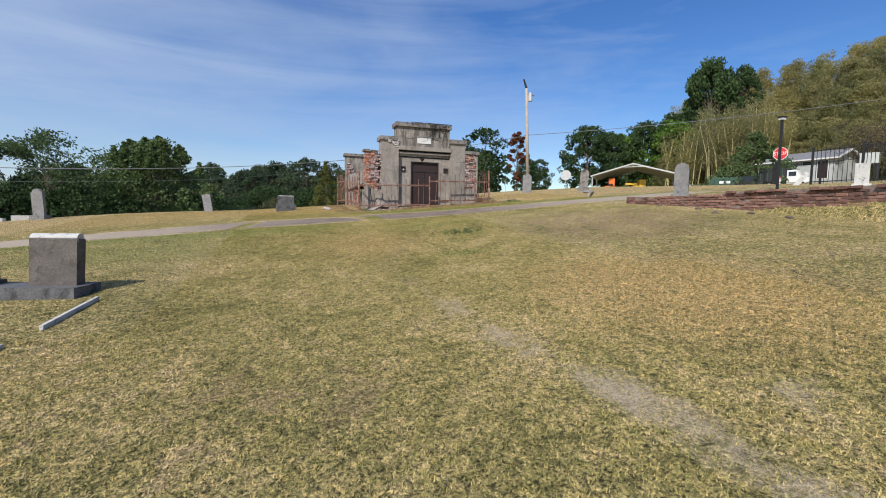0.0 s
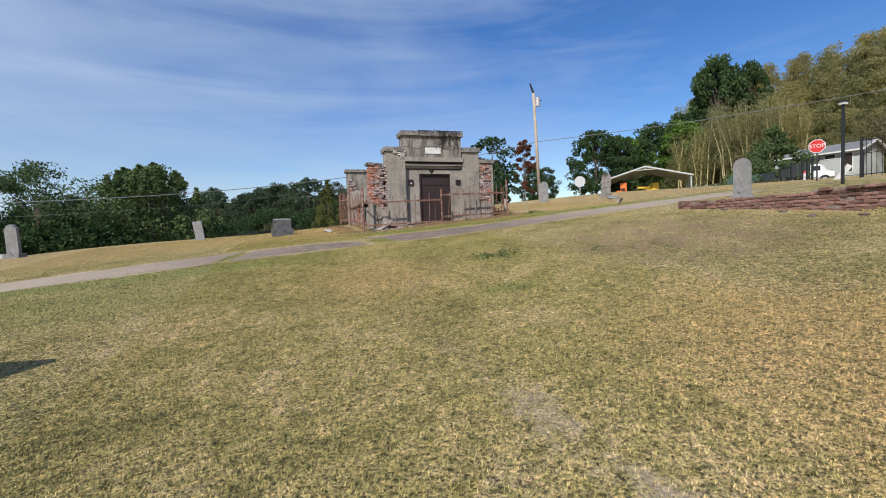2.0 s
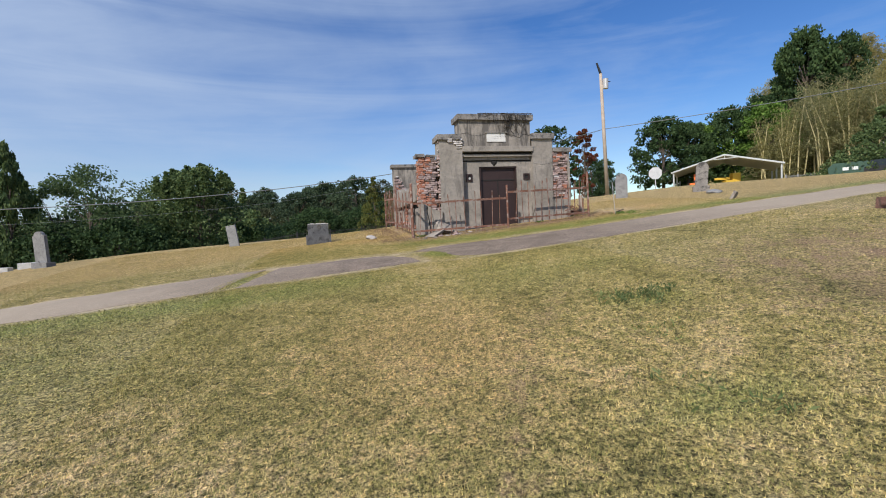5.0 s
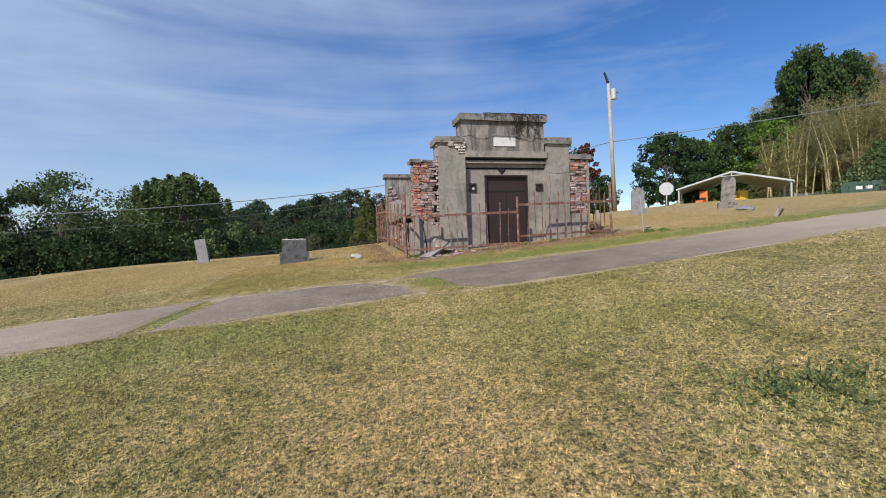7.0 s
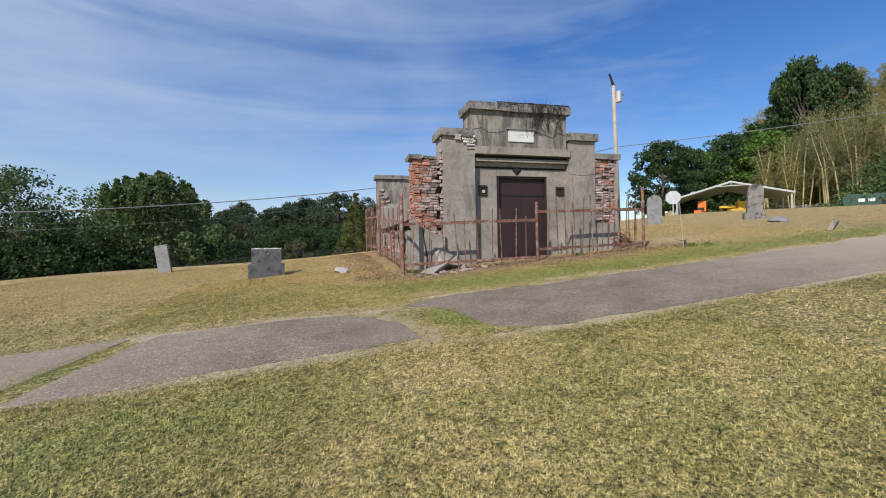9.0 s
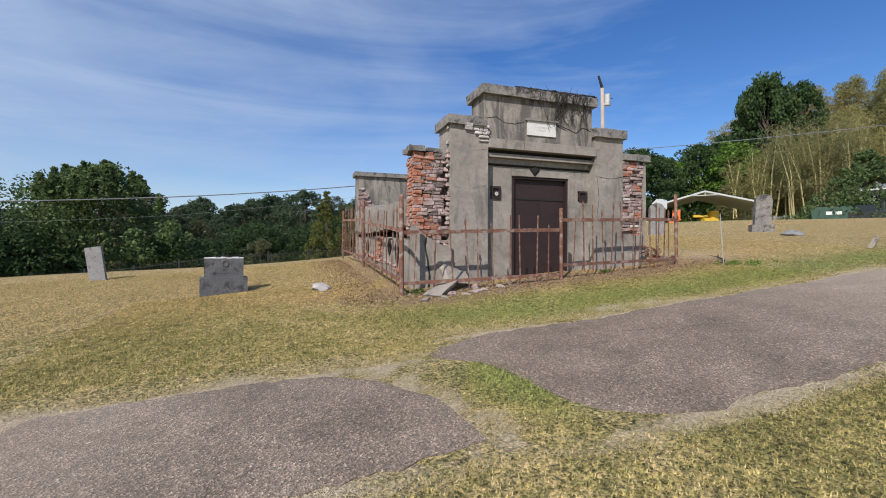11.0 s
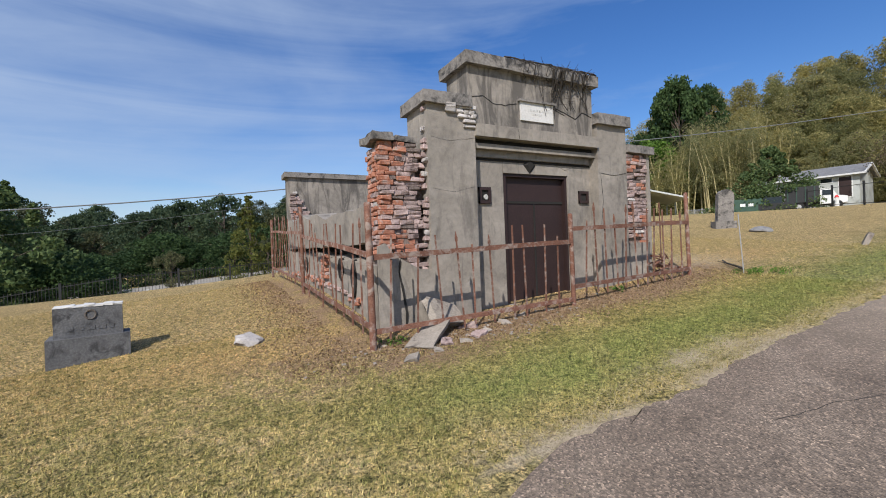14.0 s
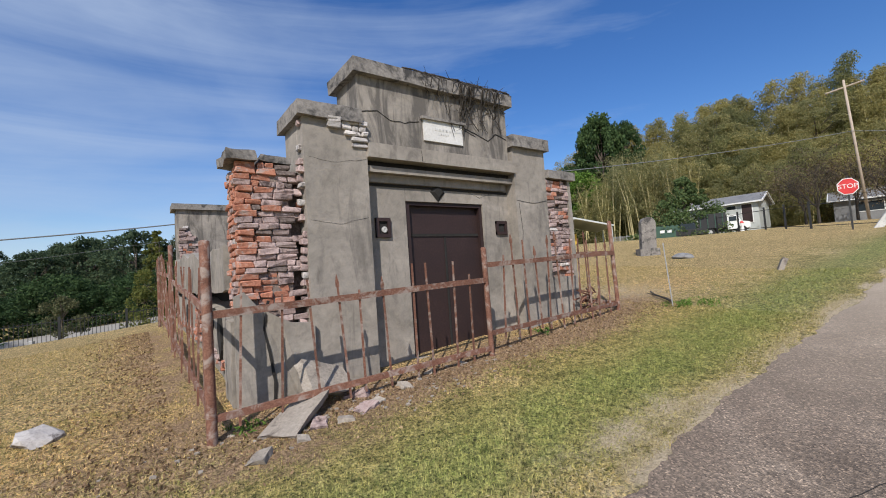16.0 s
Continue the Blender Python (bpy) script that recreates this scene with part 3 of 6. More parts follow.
def lane_slab(name, left, right, nu, label):
    """Asphalt plate between two ragged ends; left(v), right(v) give the end's x at each step across."""
    nv = 14
    bm = bmesh.new()
    rows = []
    for i in range(nu + 1):
        row = []
        for j in range(nv + 1):
            u, v = i / nu, j / nv
            x = left(v) + (right(v) - left(v)) * u
            xe = max(x, 2.31) if right(0.5) > 3 else min(x, 2.29)
            s, nn = float(road_south(np.array(xe))), float(road_north(np.array(xe)))
            s += 0.10 * wob(x, 1.1, 1) + 0.05 * wob(x, 4.0, 2) + 0.035 * wob(x, 11.0, 3)
            nn += 0.10 * wob(x, 0.9, 5) + 0.05 * wob(x, 3.7, 6) + 0.035 * wob(x, 10.0, 7) + 0.02 * wob(x, 23.0, 8)
            if right(0.5) < 3 and x > 0.9:
                s, nn = s + 0.12 * (x - 0.9), nn - 0.05 * (x - 0.9)
            y = s + (nn - s) * v
            edge = min(j, nv - j, i, nu - i, 2) / 2
            row.append(bm.verts.new((x, y, ground(x, y) + 0.006 + 0.009 * edge + 0.006 * wob(x + y * 3, 1.5, y))))
        rows.append(row)
    for a, b in zip(rows, rows[1:]):
        for j in range(nv):
            bm.faces.new((a[j], b[j], b[j + 1], a[j + 1])).smooth = True
    rim = [r[0] for r in rows] + rows[-1][1:] + [r[-1] for r in rows[-2::-1]] + rows[0][-2:0:-1]
    rim = [bm.verts.new(v.co) for v in rim]
    low = [bm.verts.new(v.co - Vector((0, 0, 0.08))) for v in rim]
    for k in range(len(rim)):
        bm.faces.new((rim[k], rim[k - 1], low[k - 1], low[k]))
    return tagged(new(name, mesh_of(bm, name, ASPHALT)), label, "lane", "asphalt lane plates", "structure")


lane_slab("road_1", lambda v: -70.0, lambda v: -1.75 + 0.55 * v + 0.06 * wob(v, 6), 160, "cracked brown-grey asphalt lane across the lawn")
lane_slab("road_2", lambda v: -1.45 + 0.55 * v + 0.06 * wob(v, 6, 8), lambda v: 2.05 - 0.15 * v - 0.70 * v ** 3 + 0.07 * wob(v, 7, 4), 90, "short broken asphalt plate with ragged ends")
lane_slab("road_3", lambda v: float(np.interp(v, (0, 0.12, 0.25, 0.45, 0.62, 0.78, 0.88, 1.0), (3.5, 2.95, 2.76, 2.70, 2.58, 2.12, 2.35, 3.0))), lambda v: 17.0, 280, "brown-grey asphalt lane with sandy crumbling edges")

# cracks in the lane
def lane_crack(pts, w):
    bm = bmesh.new()
    for (ax, ay), (bx, by) in zip(pts, pts[1:]):
        k = max(2, int(math.hypot(bx - ax, by - ay) / 0.08))
        q = [(ax + (bx - ax) * i / k + 0.02 * wob(i, 1.7, ax), ay + (by - ay) * i / k + 0.025 * wob(i, 1.3, by)) for i in range(k + 1)]
        for (px, py), (rx, ry) in zip(q, q[1:]):
            bars(bm, (px, py, ground(px, py) + 0.014), (rx, ry, ground(rx, ry) + 0.014), w, None, 4)
    tagged(new("lane_crack", mesh_of(bm, "lane_crack", DARK)), "narrow dark crack across the asphalt", "crack", "lane cracks", "structure")


bm = bmesh.new()
lot = [[bm.verts.new((x, y, ground(x, y) + 0.04)) for x in np.linspace(-45, 14, 24)] for y in np.linspace(57, 65, 6)]
for p, q in zip(lot, lot[1:]):
    for i in range(23):
        bm.faces.new((p[i], p[i + 1], q[i + 1], q[i]))
tagged(new("pavement", mesh_of(bm, "pavement", GRAVEL, True)), "pale gravel drive in the lower field past the fence", "pavement", kind="structure")
lane_crack([(4.35, 15.35), (4.9, 15.25), (5.6, 15.0), (6.0, 14.9)], 0.004)

# ---- mausoleum ----
tomb = thing("mausoleum", 5.6, 19.2, 1.9, "ruined grey stucco mausoleum with stepped parapet and exposed brick", "mausoleum")
TOMB_INV = pose(-5.6, -19.2, -1.9)


def tpart(name, bm, material, label="", soft=0.012, worn=0.006, parent=None):
    if soft:
        chamfer(bm, soft, 2)
    if worn:
        rough_up(bm, worn, 5.0)
    bm.transform(TOMB_INV)
    return part(name, bm, material, parent or tomb, label)


bm = bmesh.new()
box_bm(bm, 3.66, 4.43, 19.12, 19.80, 1.3, 4.80)
tpart("pilaster", bm, STUCCO)
bm = bmesh.new()
box_bm(bm, 6.92, 7.64, 19.12, 19.80, 1.3, 4.82)
tpart("pilaster", bm, STUCCO, "cracked grey stucco pilaster")
bm = bmesh.new()
box_bm(bm, 4.37, 6.86, 19.16, 19.80, 4.42, 5.46)
bmesh.ops.subdivide_edges(bm, edges=bm.edges[:], cuts=5, use_grid_fill=True)
tpart("parapet", bm, STAINED, "stained stucco parapet with a long crack", 0)
for x0, x1 in ((4.43, 5.05), (6.40, 6.92)):
    bm = bmesh.new()
    box_bm(bm, x0, x1, 19.32, 19.70, 1.3, 4.42)
    tpart("recessed_panel", bm, STUCCO, "", 0.005)
bm = bmesh.new()
box_bm(bm, 5.05, 6.40, 19.32, 19.70, 3.93, 4.42)
tpart("lintel", bm, STUCCO, "", 0.004)
bm = bmesh.new()
box_bm(bm, 4.433, 6.917, 19.08, 19.318, 4.40, 4.58)
tpart("cornice", bm, STUCCO)
bm = bmesh.new()
box_bm(bm, 4.433, 6.917, 19.18, 19.318, 4.25, 4.325)
tpart("cornice_moulding", bm, STUCCO)
# near-black strips that paint the shade under cornice and moulding
for z0, z1, y0 in ((4.327, 4.398, 19.25), (4.10, 4.138, 19.312)):
    bm = bmesh.new()
    box_bm(bm, 4.436, 6.914, y0, 19.3185, z0, z1)
    tpart("fillet_shade", bm, DARK, "near-black strip painting the shade under the cornice", 0, 0)
bm = bmesh.new()
box_bm(bm, 4.50, 6.85, 19.275, 19.318, 4.14, 4.246)
tpart("cornice_moulding", bm, STUCCO)
# caps
for x0, x1, y0, y1, z0, z1 in ((4.29, 6.95, 19.07, 19.90, 5.44, 5.62), (3.59, 4.36, 19.05, 19.88, 4.79, 4.96), (6.87, 7.70, 19.05, 19.88, 4.82, 5.0), (7.66, 8.36, 19.07, 19.95, 4.38, 4.52)):
    bm = bmesh.new()
    box_bm(bm, x0, x1, y0, y1, z0, z1)
    bmesh.ops.subdivide_edges(bm, edges=[e for e in bm.edges if e.calc_length() > 0.5], cuts=6, use_grid_fill=True)
    tpart("coping", bm, CAPST, "", 0, 0.014)
# door
bm = bmesh.new()
box_bm(bm, 5.12, 6.35, 19.43, 19.48, 1.88, 3.88)
door = tpart("door", bm, DOORM, "brown painted steel double door with dents", 0.006, 0)
for a in ((5.12, 6.35, 19.415, 19.43, 3.46, 3.50), (5.715, 5.745, 19.418, 19.43, 1.9, 3.45)):
    bm = bmesh.new()
    box_bm(bm, *a)
    tpart("door_seam", bm, DARK, "", 0.003, 0, door)
for a in ((5.053, 5.12, 19.35, 19.49, 1.8, 3.927), (6.35, 6.397, 19.35, 19.49, 1.8, 3.927), (5.12, 6.35, 19.35, 19.49, 3.88, 3.927)):
    bm = bmesh.new()
    box_bm(bm, *a)
    tpart("door_frame", bm, DOORM, "", 0.004, 0)
bm = bmesh.new()
box_bm(bm, 5.05, 6.40, 19.22, 19.7, 1.5, 1.87)
tpart("threshold", bm, STUCCO, "", 0.015)
# plaque, diamond, small square openings
bm = bmesh.new()
box_bm(bm, 5.30, 5.96, 19.135, 19.165, 4.73, 5.02)
tpart("plaque", bm, MARBLE, "white marble name plaque set in the parapet", 0.006, 0.002)
for a in ((5.26, 6.0, 19.10, 19.165, 5.02, 5.055),):
    bm = bmesh.new()
    box_bm(bm, *a)
    tpart("plaque_hood", bm, CAPST, "", 0.006)
bm = bmesh.new()
d = [(0, 0.14), (0.125, 0), (0, -0.14), (-0.125, 0)]
f = [bm.verts.new((5.58 + x, 19.317, 4.07 + z)) for x, z in d]
g = [bm.verts.new((5.58 + x * 0.55, 19.285, 4.07 + z * 0.55)) for x, z in d]
for i in range(4):
    bm.faces.new((f[i], f[i - 1], g[i - 1], g[i]))
bm.faces.new(g)
tpart("diamond_ornament", bm, DARK, "dark diamond-shaped ornament", 0, 0)
for x0, x1, z0, z1 in ((4.58, 4.79, 3.44, 3.69), (6.63, 6.85, 3.47, 3.68)):
    bm = bmesh.new()
    for a in ((x0, x1, 19.285, 19.33, z1 - 0.045, z1), (x0, x1, 19.285, 19.33, z0, z0 + 0.045), (x0, x0 + 0.045, 19.286, 19.33, z0, z1), (x1 - 0.045, x1, 19.286, 19.33, z0, z1)):
        box_bm(bm, *a)
    fr = tpart("vent_frame", bm, DOORM, "", 0, 0)
    # near-black sheet painting the shade inside the open vent
    bm = bmesh.new()
    box_bm(bm, x0 + 0.04, x1 - 0.04, 19.312, 19.325, z0 + 0.04, z1 - 0.04)
    tpart("vent_shade", bm, DARK, "", 0, 0, fr)
bm = bmesh.new()
bars(bm, (4.70, 19.29, 3.54), (4.70, 19.313, 3.54), 0.04, 0.036, 10)
tpart("vent_knob", bm, WSTONE, "pale round knob", 0, 0)
# corner piers: mortar core behind loose bricks
PIERS = []
for x0, x1, y0, y1, z0, z1 in ((2.985, 3.50, 19.235, 19.64, 1.3, 4.2), (7.645, 8.22, 19.215, 19.9, 1.4, 4.38)):
    bm = bmesh.new()
    box_bm(bm, x0, x1, y0, y1, z0, z1)
    bmesh.ops.subdivide_edges(bm, edges=bm.edges[:], cuts=6, use_grid_fill=True)
    PIERS.append(tpart("pier_core", bm, PIERMORTAR, "", 0, 0.03))
bm = bmesh.new()
box_bm(bm, 2.88, 3.17, 19.13, 19.70, 4.24, 4.345)
bmesh.ops.subdivide_edges(bm, edges=bm.edges[:], cuts=4, use_grid_fill=True)
tpart("coping", bm, CAPST, "broken corner of a cement coping", 0, 0.035)
bm = bmesh.new()
box_bm(bm, 3.22, 3.56, 19.24, 19.68, 4.26, 4.33)
bmesh.ops.subdivide_edges(bm, edges=bm.edges[:], cuts=4, use_grid_fill=True)
tpart("coping", bm, CAPST, "thin broken remains of a coping", 0, 0.03)
bm = bmesh.new()
box_bm(bm, 3.50, 3.655, 19.36, 19.64, 1.3, 4.2)
tpart("pier_core", bm, MORTAR, "dark torn joint beside the pilaster", 0, 0)
# stucco left on the piers
for a in ((2.88, 2.97, 19.30, 19.70, 1.3, 2.6), (7.645, 8.26, 19.13, 19.24, 1.4, 2.75), (8.225, 8.30, 19.14, 19.95, 1.4, 4.38)):
    bm = bmesh.new()
    box_bm(bm, *a)
    bmesh.ops.subdivide_edges(bm, edges=bm.edges[:], cuts=4, use_grid_fill=True)
    tpart("stucco_facing", bm, STUCCO, "", 0, 0.018)
bm = bmesh.new()
pts = [(2.90, 1.3), (3.655, 1.3), (3.655, 2.50), (3.45, 2.52), (3.30, 2.60), (3.12, 2.72), (2.99, 2.88), (2.90, 2.84)]
f = [bm.verts.new((px, 19.04 if px > 3.2 else 19.13, pz)) for px, pz in pts]
g = [bm.verts.new((px, 19.213, pz)) for px, pz in pts]
bm.faces.new(f)
bm.faces.new(g[::-1])
for i in range(len(pts)):
    bm.faces.new((f[i], f[i - 1], g[i - 1], g[i]))
tpart("stucco_facing", bm, STUCCO, "stucco skirt with a broken slanting edge", 0, 0.01)
# side walls, low and ruined, under a collapsed vault, and the rear wall
def ragged_wall(name, x0, x1, y0, y1, z0, top, n, label):
    bm = bmesh.new()
    ys = np.linspace(y0, y1, n)
    vs = [[bm.verts.new(p) for p in ((x0, y, z0 + 0.05 * wob(y, 2.0, 7)), (x1, y, z0), (x1, y, top(y)), (x0, y, top(y) - 0.03))] for y in ys]
    for a, b in zip(vs, vs[1:]):
        for i in range(4):
            bm.faces.new((a[i], b[i], b[(i + 1) % 4], a[(i + 1) % 4]))
    bm.faces.new(vs[0][::-1])
    bm.faces.new(vs[-1])
    return tpart(name, bm, STUCCO, label, 0, 0.02)


for x0, x1 in ((2.98, 3.28), (7.95, 8.22)):
    ragged_wall("side_wall", x0, x1, 19.67, 27.29, 1.2, lambda y: 2.66 + 0.03 * (y - 20) + 0.10 * wob(y, 2.3, x0), 40, "low ruined stucco side wall with holes")
    ragged_wall("vault_edge", x0 - 0.04, x1 + 0.1, 19.96, 27.29, 2.90, lambda y: 3.42 + 0.05 * (y - 20) + 0.12 * wob(y, 1.1, x0 + 4), 30, "broken plaster edge of the vault")
# solid near-black block in place of the shaded hollow
bm = bmesh.new()
box_bm(bm, 3.29, 7.94, 19.85, 27.28, 1.3, 2.95)
tpart("vault_shade", bm, DARK, "near-black block painting the shade under the vault", 0, 0)
bm = bmesh.new()
box_bm(bm, 3.40, 7.90, 19.83, 27.28, 2.96, 3.5)
bmesh.ops.subdivide_edges(bm, edges=bm.edges[:], cuts=5, use_grid_fill=True)
for v in bm.verts:
    if v.co.z > 3.4:
        v.co.z += 0.45 * (1 - ((v.co.x - 5.65) / 2.25) ** 2)
tpart("vault_roof", bm, CAPST, "", 0, 0.02)
bm = bmesh.new()
box_bm(bm, 3.0, 8.2, 27.3, 27.8, 1.3, 5.05)
bmesh.ops.subdivide_edges(bm, edges=bm.edges[:], cuts=6, use_grid_fill=True)
tpart("rear_wall", bm, STAINED, "", 0, 0.02)
bm = bmesh.new()
box_bm(bm, 2.9, 8.3, 27.2, 27.9, 5.05, 5.2)
tpart("coping", bm, CAPST, "", 0.02)

# ---- iron fence ----
fence = thing("iron_fence", 2.6, 18.6, 1.66, "rusted iron picket fence round the mausoleum, leaning and bent", "fence")
FENCE_INV = pose(-2.6, -18.6, -1.66)


def fpart(name, bm, label=""):
    bm.transform(FENCE_INV)
    return part(name, bm, RUST, fence, label)


def flat_bar(a, b, h, t):
    bm = bmesh.new()
    a, b = Vector(a), Vector(b)
    d = (b - a).normalized()
    s = d.cross(Vector((0, 0, 1))).normalized() * t / 2
    u = Vector((0, 0, h / 2))
    n = max(2, int((b - a).length / 0.4))
    rings = []
    for i in range(n + 1):
        p = a.lerp(b, i / n) + Vector((0, 0.01 * wob(i, 0.7, a.x), 0.014 * wob(i, 0.6, b.y)))
        rings.append([bm.verts.new(p + q) for q in (s + u, s - u, -s - u, -s + u)])
    for p, q in zip(rings, rings[1:]):
        for i in range(4):
            bm.faces.new((p[i], q[i], q[(i + 1) % 4], p[(i + 1) % 4]))
    bm.faces.new(rings[0][::-1])
    bm.faces.new(rings[-1])
    return bm


def picket_bm(foot, top, w=0.013, spear=True):
    bm = bmesh.new()
    bars(bm, foot, top, w, w * 0.9, 4)
    if spear:
        d = (Vector(top) - Vector(foot)).normalized()
        bars(bm, Vector(top), Vector(top) + d * 0.05, w * 1.5, w * 1.5, 4)
        bars(bm, Vector(top) + d * 0.05, Vector(top) + d * 0.13, w * 1.4, 0.003, 4)
    return bm


def fence_run(a, b, top_a, top_b, low_a, low_b, count, high, seed, gaps=()):
    """Two rails and their pickets between two posts; heights of the rails at each end."""
    rnd = random.Random(seed)
    a, b = Vector(a), Vector(b)
    fpart("rail", flat_bar((a.x, a.y, top_a), (b.x, b.y, top_b), 0.065, 0.03))
    fpart("rail", flat_bar((a.x, a.y, low_a), (b.x, b.y, low_b), 0.06, 0.03))
    for i in range(1, count):
        if i in gaps:
            continue
        k = i / count
        k += rnd.uniform(-0.22, 0.22) / count
        x, y = a.x + (b.x - a.x) * k, a.y + (b.y - a.y) * k
        zt, zl = top_a + (top_b - top_a) * k, low_a + (low_b - low_a) * k
        lean = rnd.uniform(-0.04, 0.04)
        short = rnd.random() < 0.25
        fpart("picket", picket_bm((x - lean, y, zl - rnd.uniform(0.10, 0.17)), (x + lean, y + 0.01, zt + (high * 0.35 if short else high) + rnd.uniform(-0.07, 0.03)), 0.0135, rnd.random() < 0.4))


def post(x, y, z0, z1, r, lean=(0, 0)):
    """A dented pipe post as one tube with a crimped top."""
    bm = bmesh.new()
    n, rings = 8, []
    for i in range(n + 2):
        k = min(i / n, 1)
        q = r * (1 + 0.06 * wob(i, 1.3, x)) * (1 if i <= n else 0.55)
        p = Vector((x + lean[0] * k, y + lean[1] * k, z0 + (z1 - z0) * k + (0.012 if i > n else 0)))
        rings.append([bm.verts.new(p + Vector((math.cos(a), math.sin(a), 0)) * q) for a in np.linspace(0, 2 * math.pi, 10, endpoint=False)])
    for a, b in zip(rings, rings[1:]):
        for i in range(10):
            bm.faces.new((a[i], a[(i + 1) % 10], b[(i + 1) % 10], b[i]))
    bm.faces.new(rings[0][::-1])
    bm.faces.new(rings[-1])
    bm.transform(FENCE_INV)
    part("post", bm, RUST, fence, "", True)


post(2.60, 18.58, 1.35, 3.34, 0.042, (-0.01, 0.0))
post(5.76, 18.62, 1.5, 3.22, 0.035, (-0.02, 0))
post(8.72, 18.70, 1.8, 3.62, 0.035, (-0.02, 0.02))
fence_run((2.6, 18.58), (5.75, 18.61), 2.72, 2.81, 1.86, 1.95, 11, 0.26, 1)
fence_run((5.77, 18.62), (8.70, 18.69), 3.01, 3.08, 2.14, 2.23, 12, 0.27, 2)
post(2.60, 23.0, 1.6, 3.72, 0.036)
post(2.62, 28.5, 1.8, 3.85, 0.036)
fence_run((2.6, 18.6), (2.6, 23.0), 2.74, 3.14, 1.9, 2.16, 11, 0.32, 3)
fence_run((2.6, 23.0), (2.62, 28.5), 3.2, 3.5, 2.2, 2.35, 13, 0.32, 4)
post(8.75, 23.4, 2.0, 3.9, 0.036)
fence_run((8.72, 18.7), (8.75, 23.4), 3.08, 3.35, 2.23, 2.5, 15, 0.27, 5)


# ---- gravestones ----
def slab_stone(name, label, x, y, turn, w, d, h, material, top="round", lean=(0, 0), base=None, sink=0.05, plinth=None, drop=0.0):
    """Upright tablet, its head flat, round, pointed or shouldered, on an optional plinth (w, d, h)."""
    z = ground(x, y) - drop
    ob = thing(name, x, y, z, label, "gravestone", turn=turn)
    zb = -sink
    if base:
        bm = bmesh.new()
        off = base[3] if len(base) > 3 else 0.0
        box_bm(bm, off - base[0] / 2, off + base[0] / 2, -base[1] / 2, base[1] / 2, -0.15, base[2])
        chamfer(bm, 0.02, 2)
        rough_up(bm, 0.006, 6)
        part("plinth", bm, plinth or material, ob)
        zb = base[2] - 0.01
    pts = [(-w / 2, zb), (w / 2, zb)]
    hh = h - (0.5 * w if top == "round" else 0.25 * w if top in ("point", "shoulder") else 0)
    if top == "round":
        pts += [(w / 2 * math.cos(a), hh + w / 2 * math.sin(a)) for a in np.linspace(0, math.pi, 13)]
    elif top == "shoulder":
        pts += [(w / 2, hh), (w * 0.38, hh + 0.02)] + [(w * 0.36 * math.cos(a), hh + 0.02 + w * 0.25 * math.sin(a)) for a in np.linspace(0.2, math.pi - 0.2, 9)] + [(-w * 0.38, hh + 0.02), (-w / 2, hh)]
    elif top == "point":
        pts += [(w / 2, hh), (0, h), (-w / 2, hh)]
    else:
        pts += [(w / 2, h), (-w / 2, h)]
    bm = bmesh.new()
    front = [bm.verts.new((px, -d / 2, pz)) for px, pz in pts]
    back = [bm.verts.new((px, d / 2, pz)) for px, pz in pts]
    bm.faces.new(front)
    bm.faces.new(back[::-1])
    for i in range(len(pts)):
        bm.faces.new((front[i], front[i - 1], back[i - 1], back[i]))
    chamfer(bm, 0.012, 2)
    rough_up(bm, 0.004, 7)
    bm.transform(pose(0, 0, 0, lean[0], lean[1], 0))
    part("tablet", bm, material, ob)
    return ob


def inscription(ob, rows, y, material, name="inscription"):
    """Worn lettering as shallow bars (x, z, width, height)."""
    for x, z, w, h in rows:
        bm = bmesh.new()
        box_bm(bm, x - w / 2, x + w / 2, y - 0.003, y + 0.004, z - h / 2, z + h / 2)
        part(name, bm, material, ob)


ob_first = slab_stone("gravestone", "brown-grey upright gravestone with a pale rolled top", -2.98, 6.93, -14, 0.58, 0.15, 0.86, BRONZE, "flat", (-5, 0), (1.3, 0.50, 0.25, -0.26), plinth=DSTONE, drop=0.12)
slab_stone("gravestone", "grey gravestone with shouldered top near the lawn edge", -11.6, 25.9, -25, 0.62, 0.12, 1.45, GSTONE, "shoulder", (0, -3), (0.8, 0.35, 0.2))
# a white stone; the grey material puts its face's shade into the colour
slab_stone("gravestone", "small leaning gravestone, greyed for its shaded face", -4.4, 26.2, -10, 0.42, 0.09, 0.95, GSTONE, "flat", (0, -8))
ob_family = slab_stone("family_gravestone", "wide grey gravestone with carved monogram on a plinth", -0.38, 20.6, 8, 0.66, 0.26, 0.66, DSTONE, "flat", (0, 0), (0.80, 0.40, 0.30))
slab_stone("gravestone", "tall grey tablet with rounded top on the plot wall", 12.0, 10.9, -55, 0.42, 0.13, 1.15, GSTONE, "round", (0, 0), (0.55, 0.3, 0.14))
slab_stone("gravestone", "grey tablet with rounded top by the road sign", 14.2, 24.7, -30, 0.56, 0.14, 1.22, GSTONE, "round")
slab_stone("gravestone", "mottled rounded monument on a stone block", 17.0, 22.65, -40, 0.50, 0.27, 1.36, CAPST, "round", (0, 3), (0.68, 0.45, 0.24))
slab_stone("stone_stub", "small pale broken stone stub", 13.8, 17.9, 30, 0.22, 0.10, 0.26, RUBBLE, "flat", (25, 12))


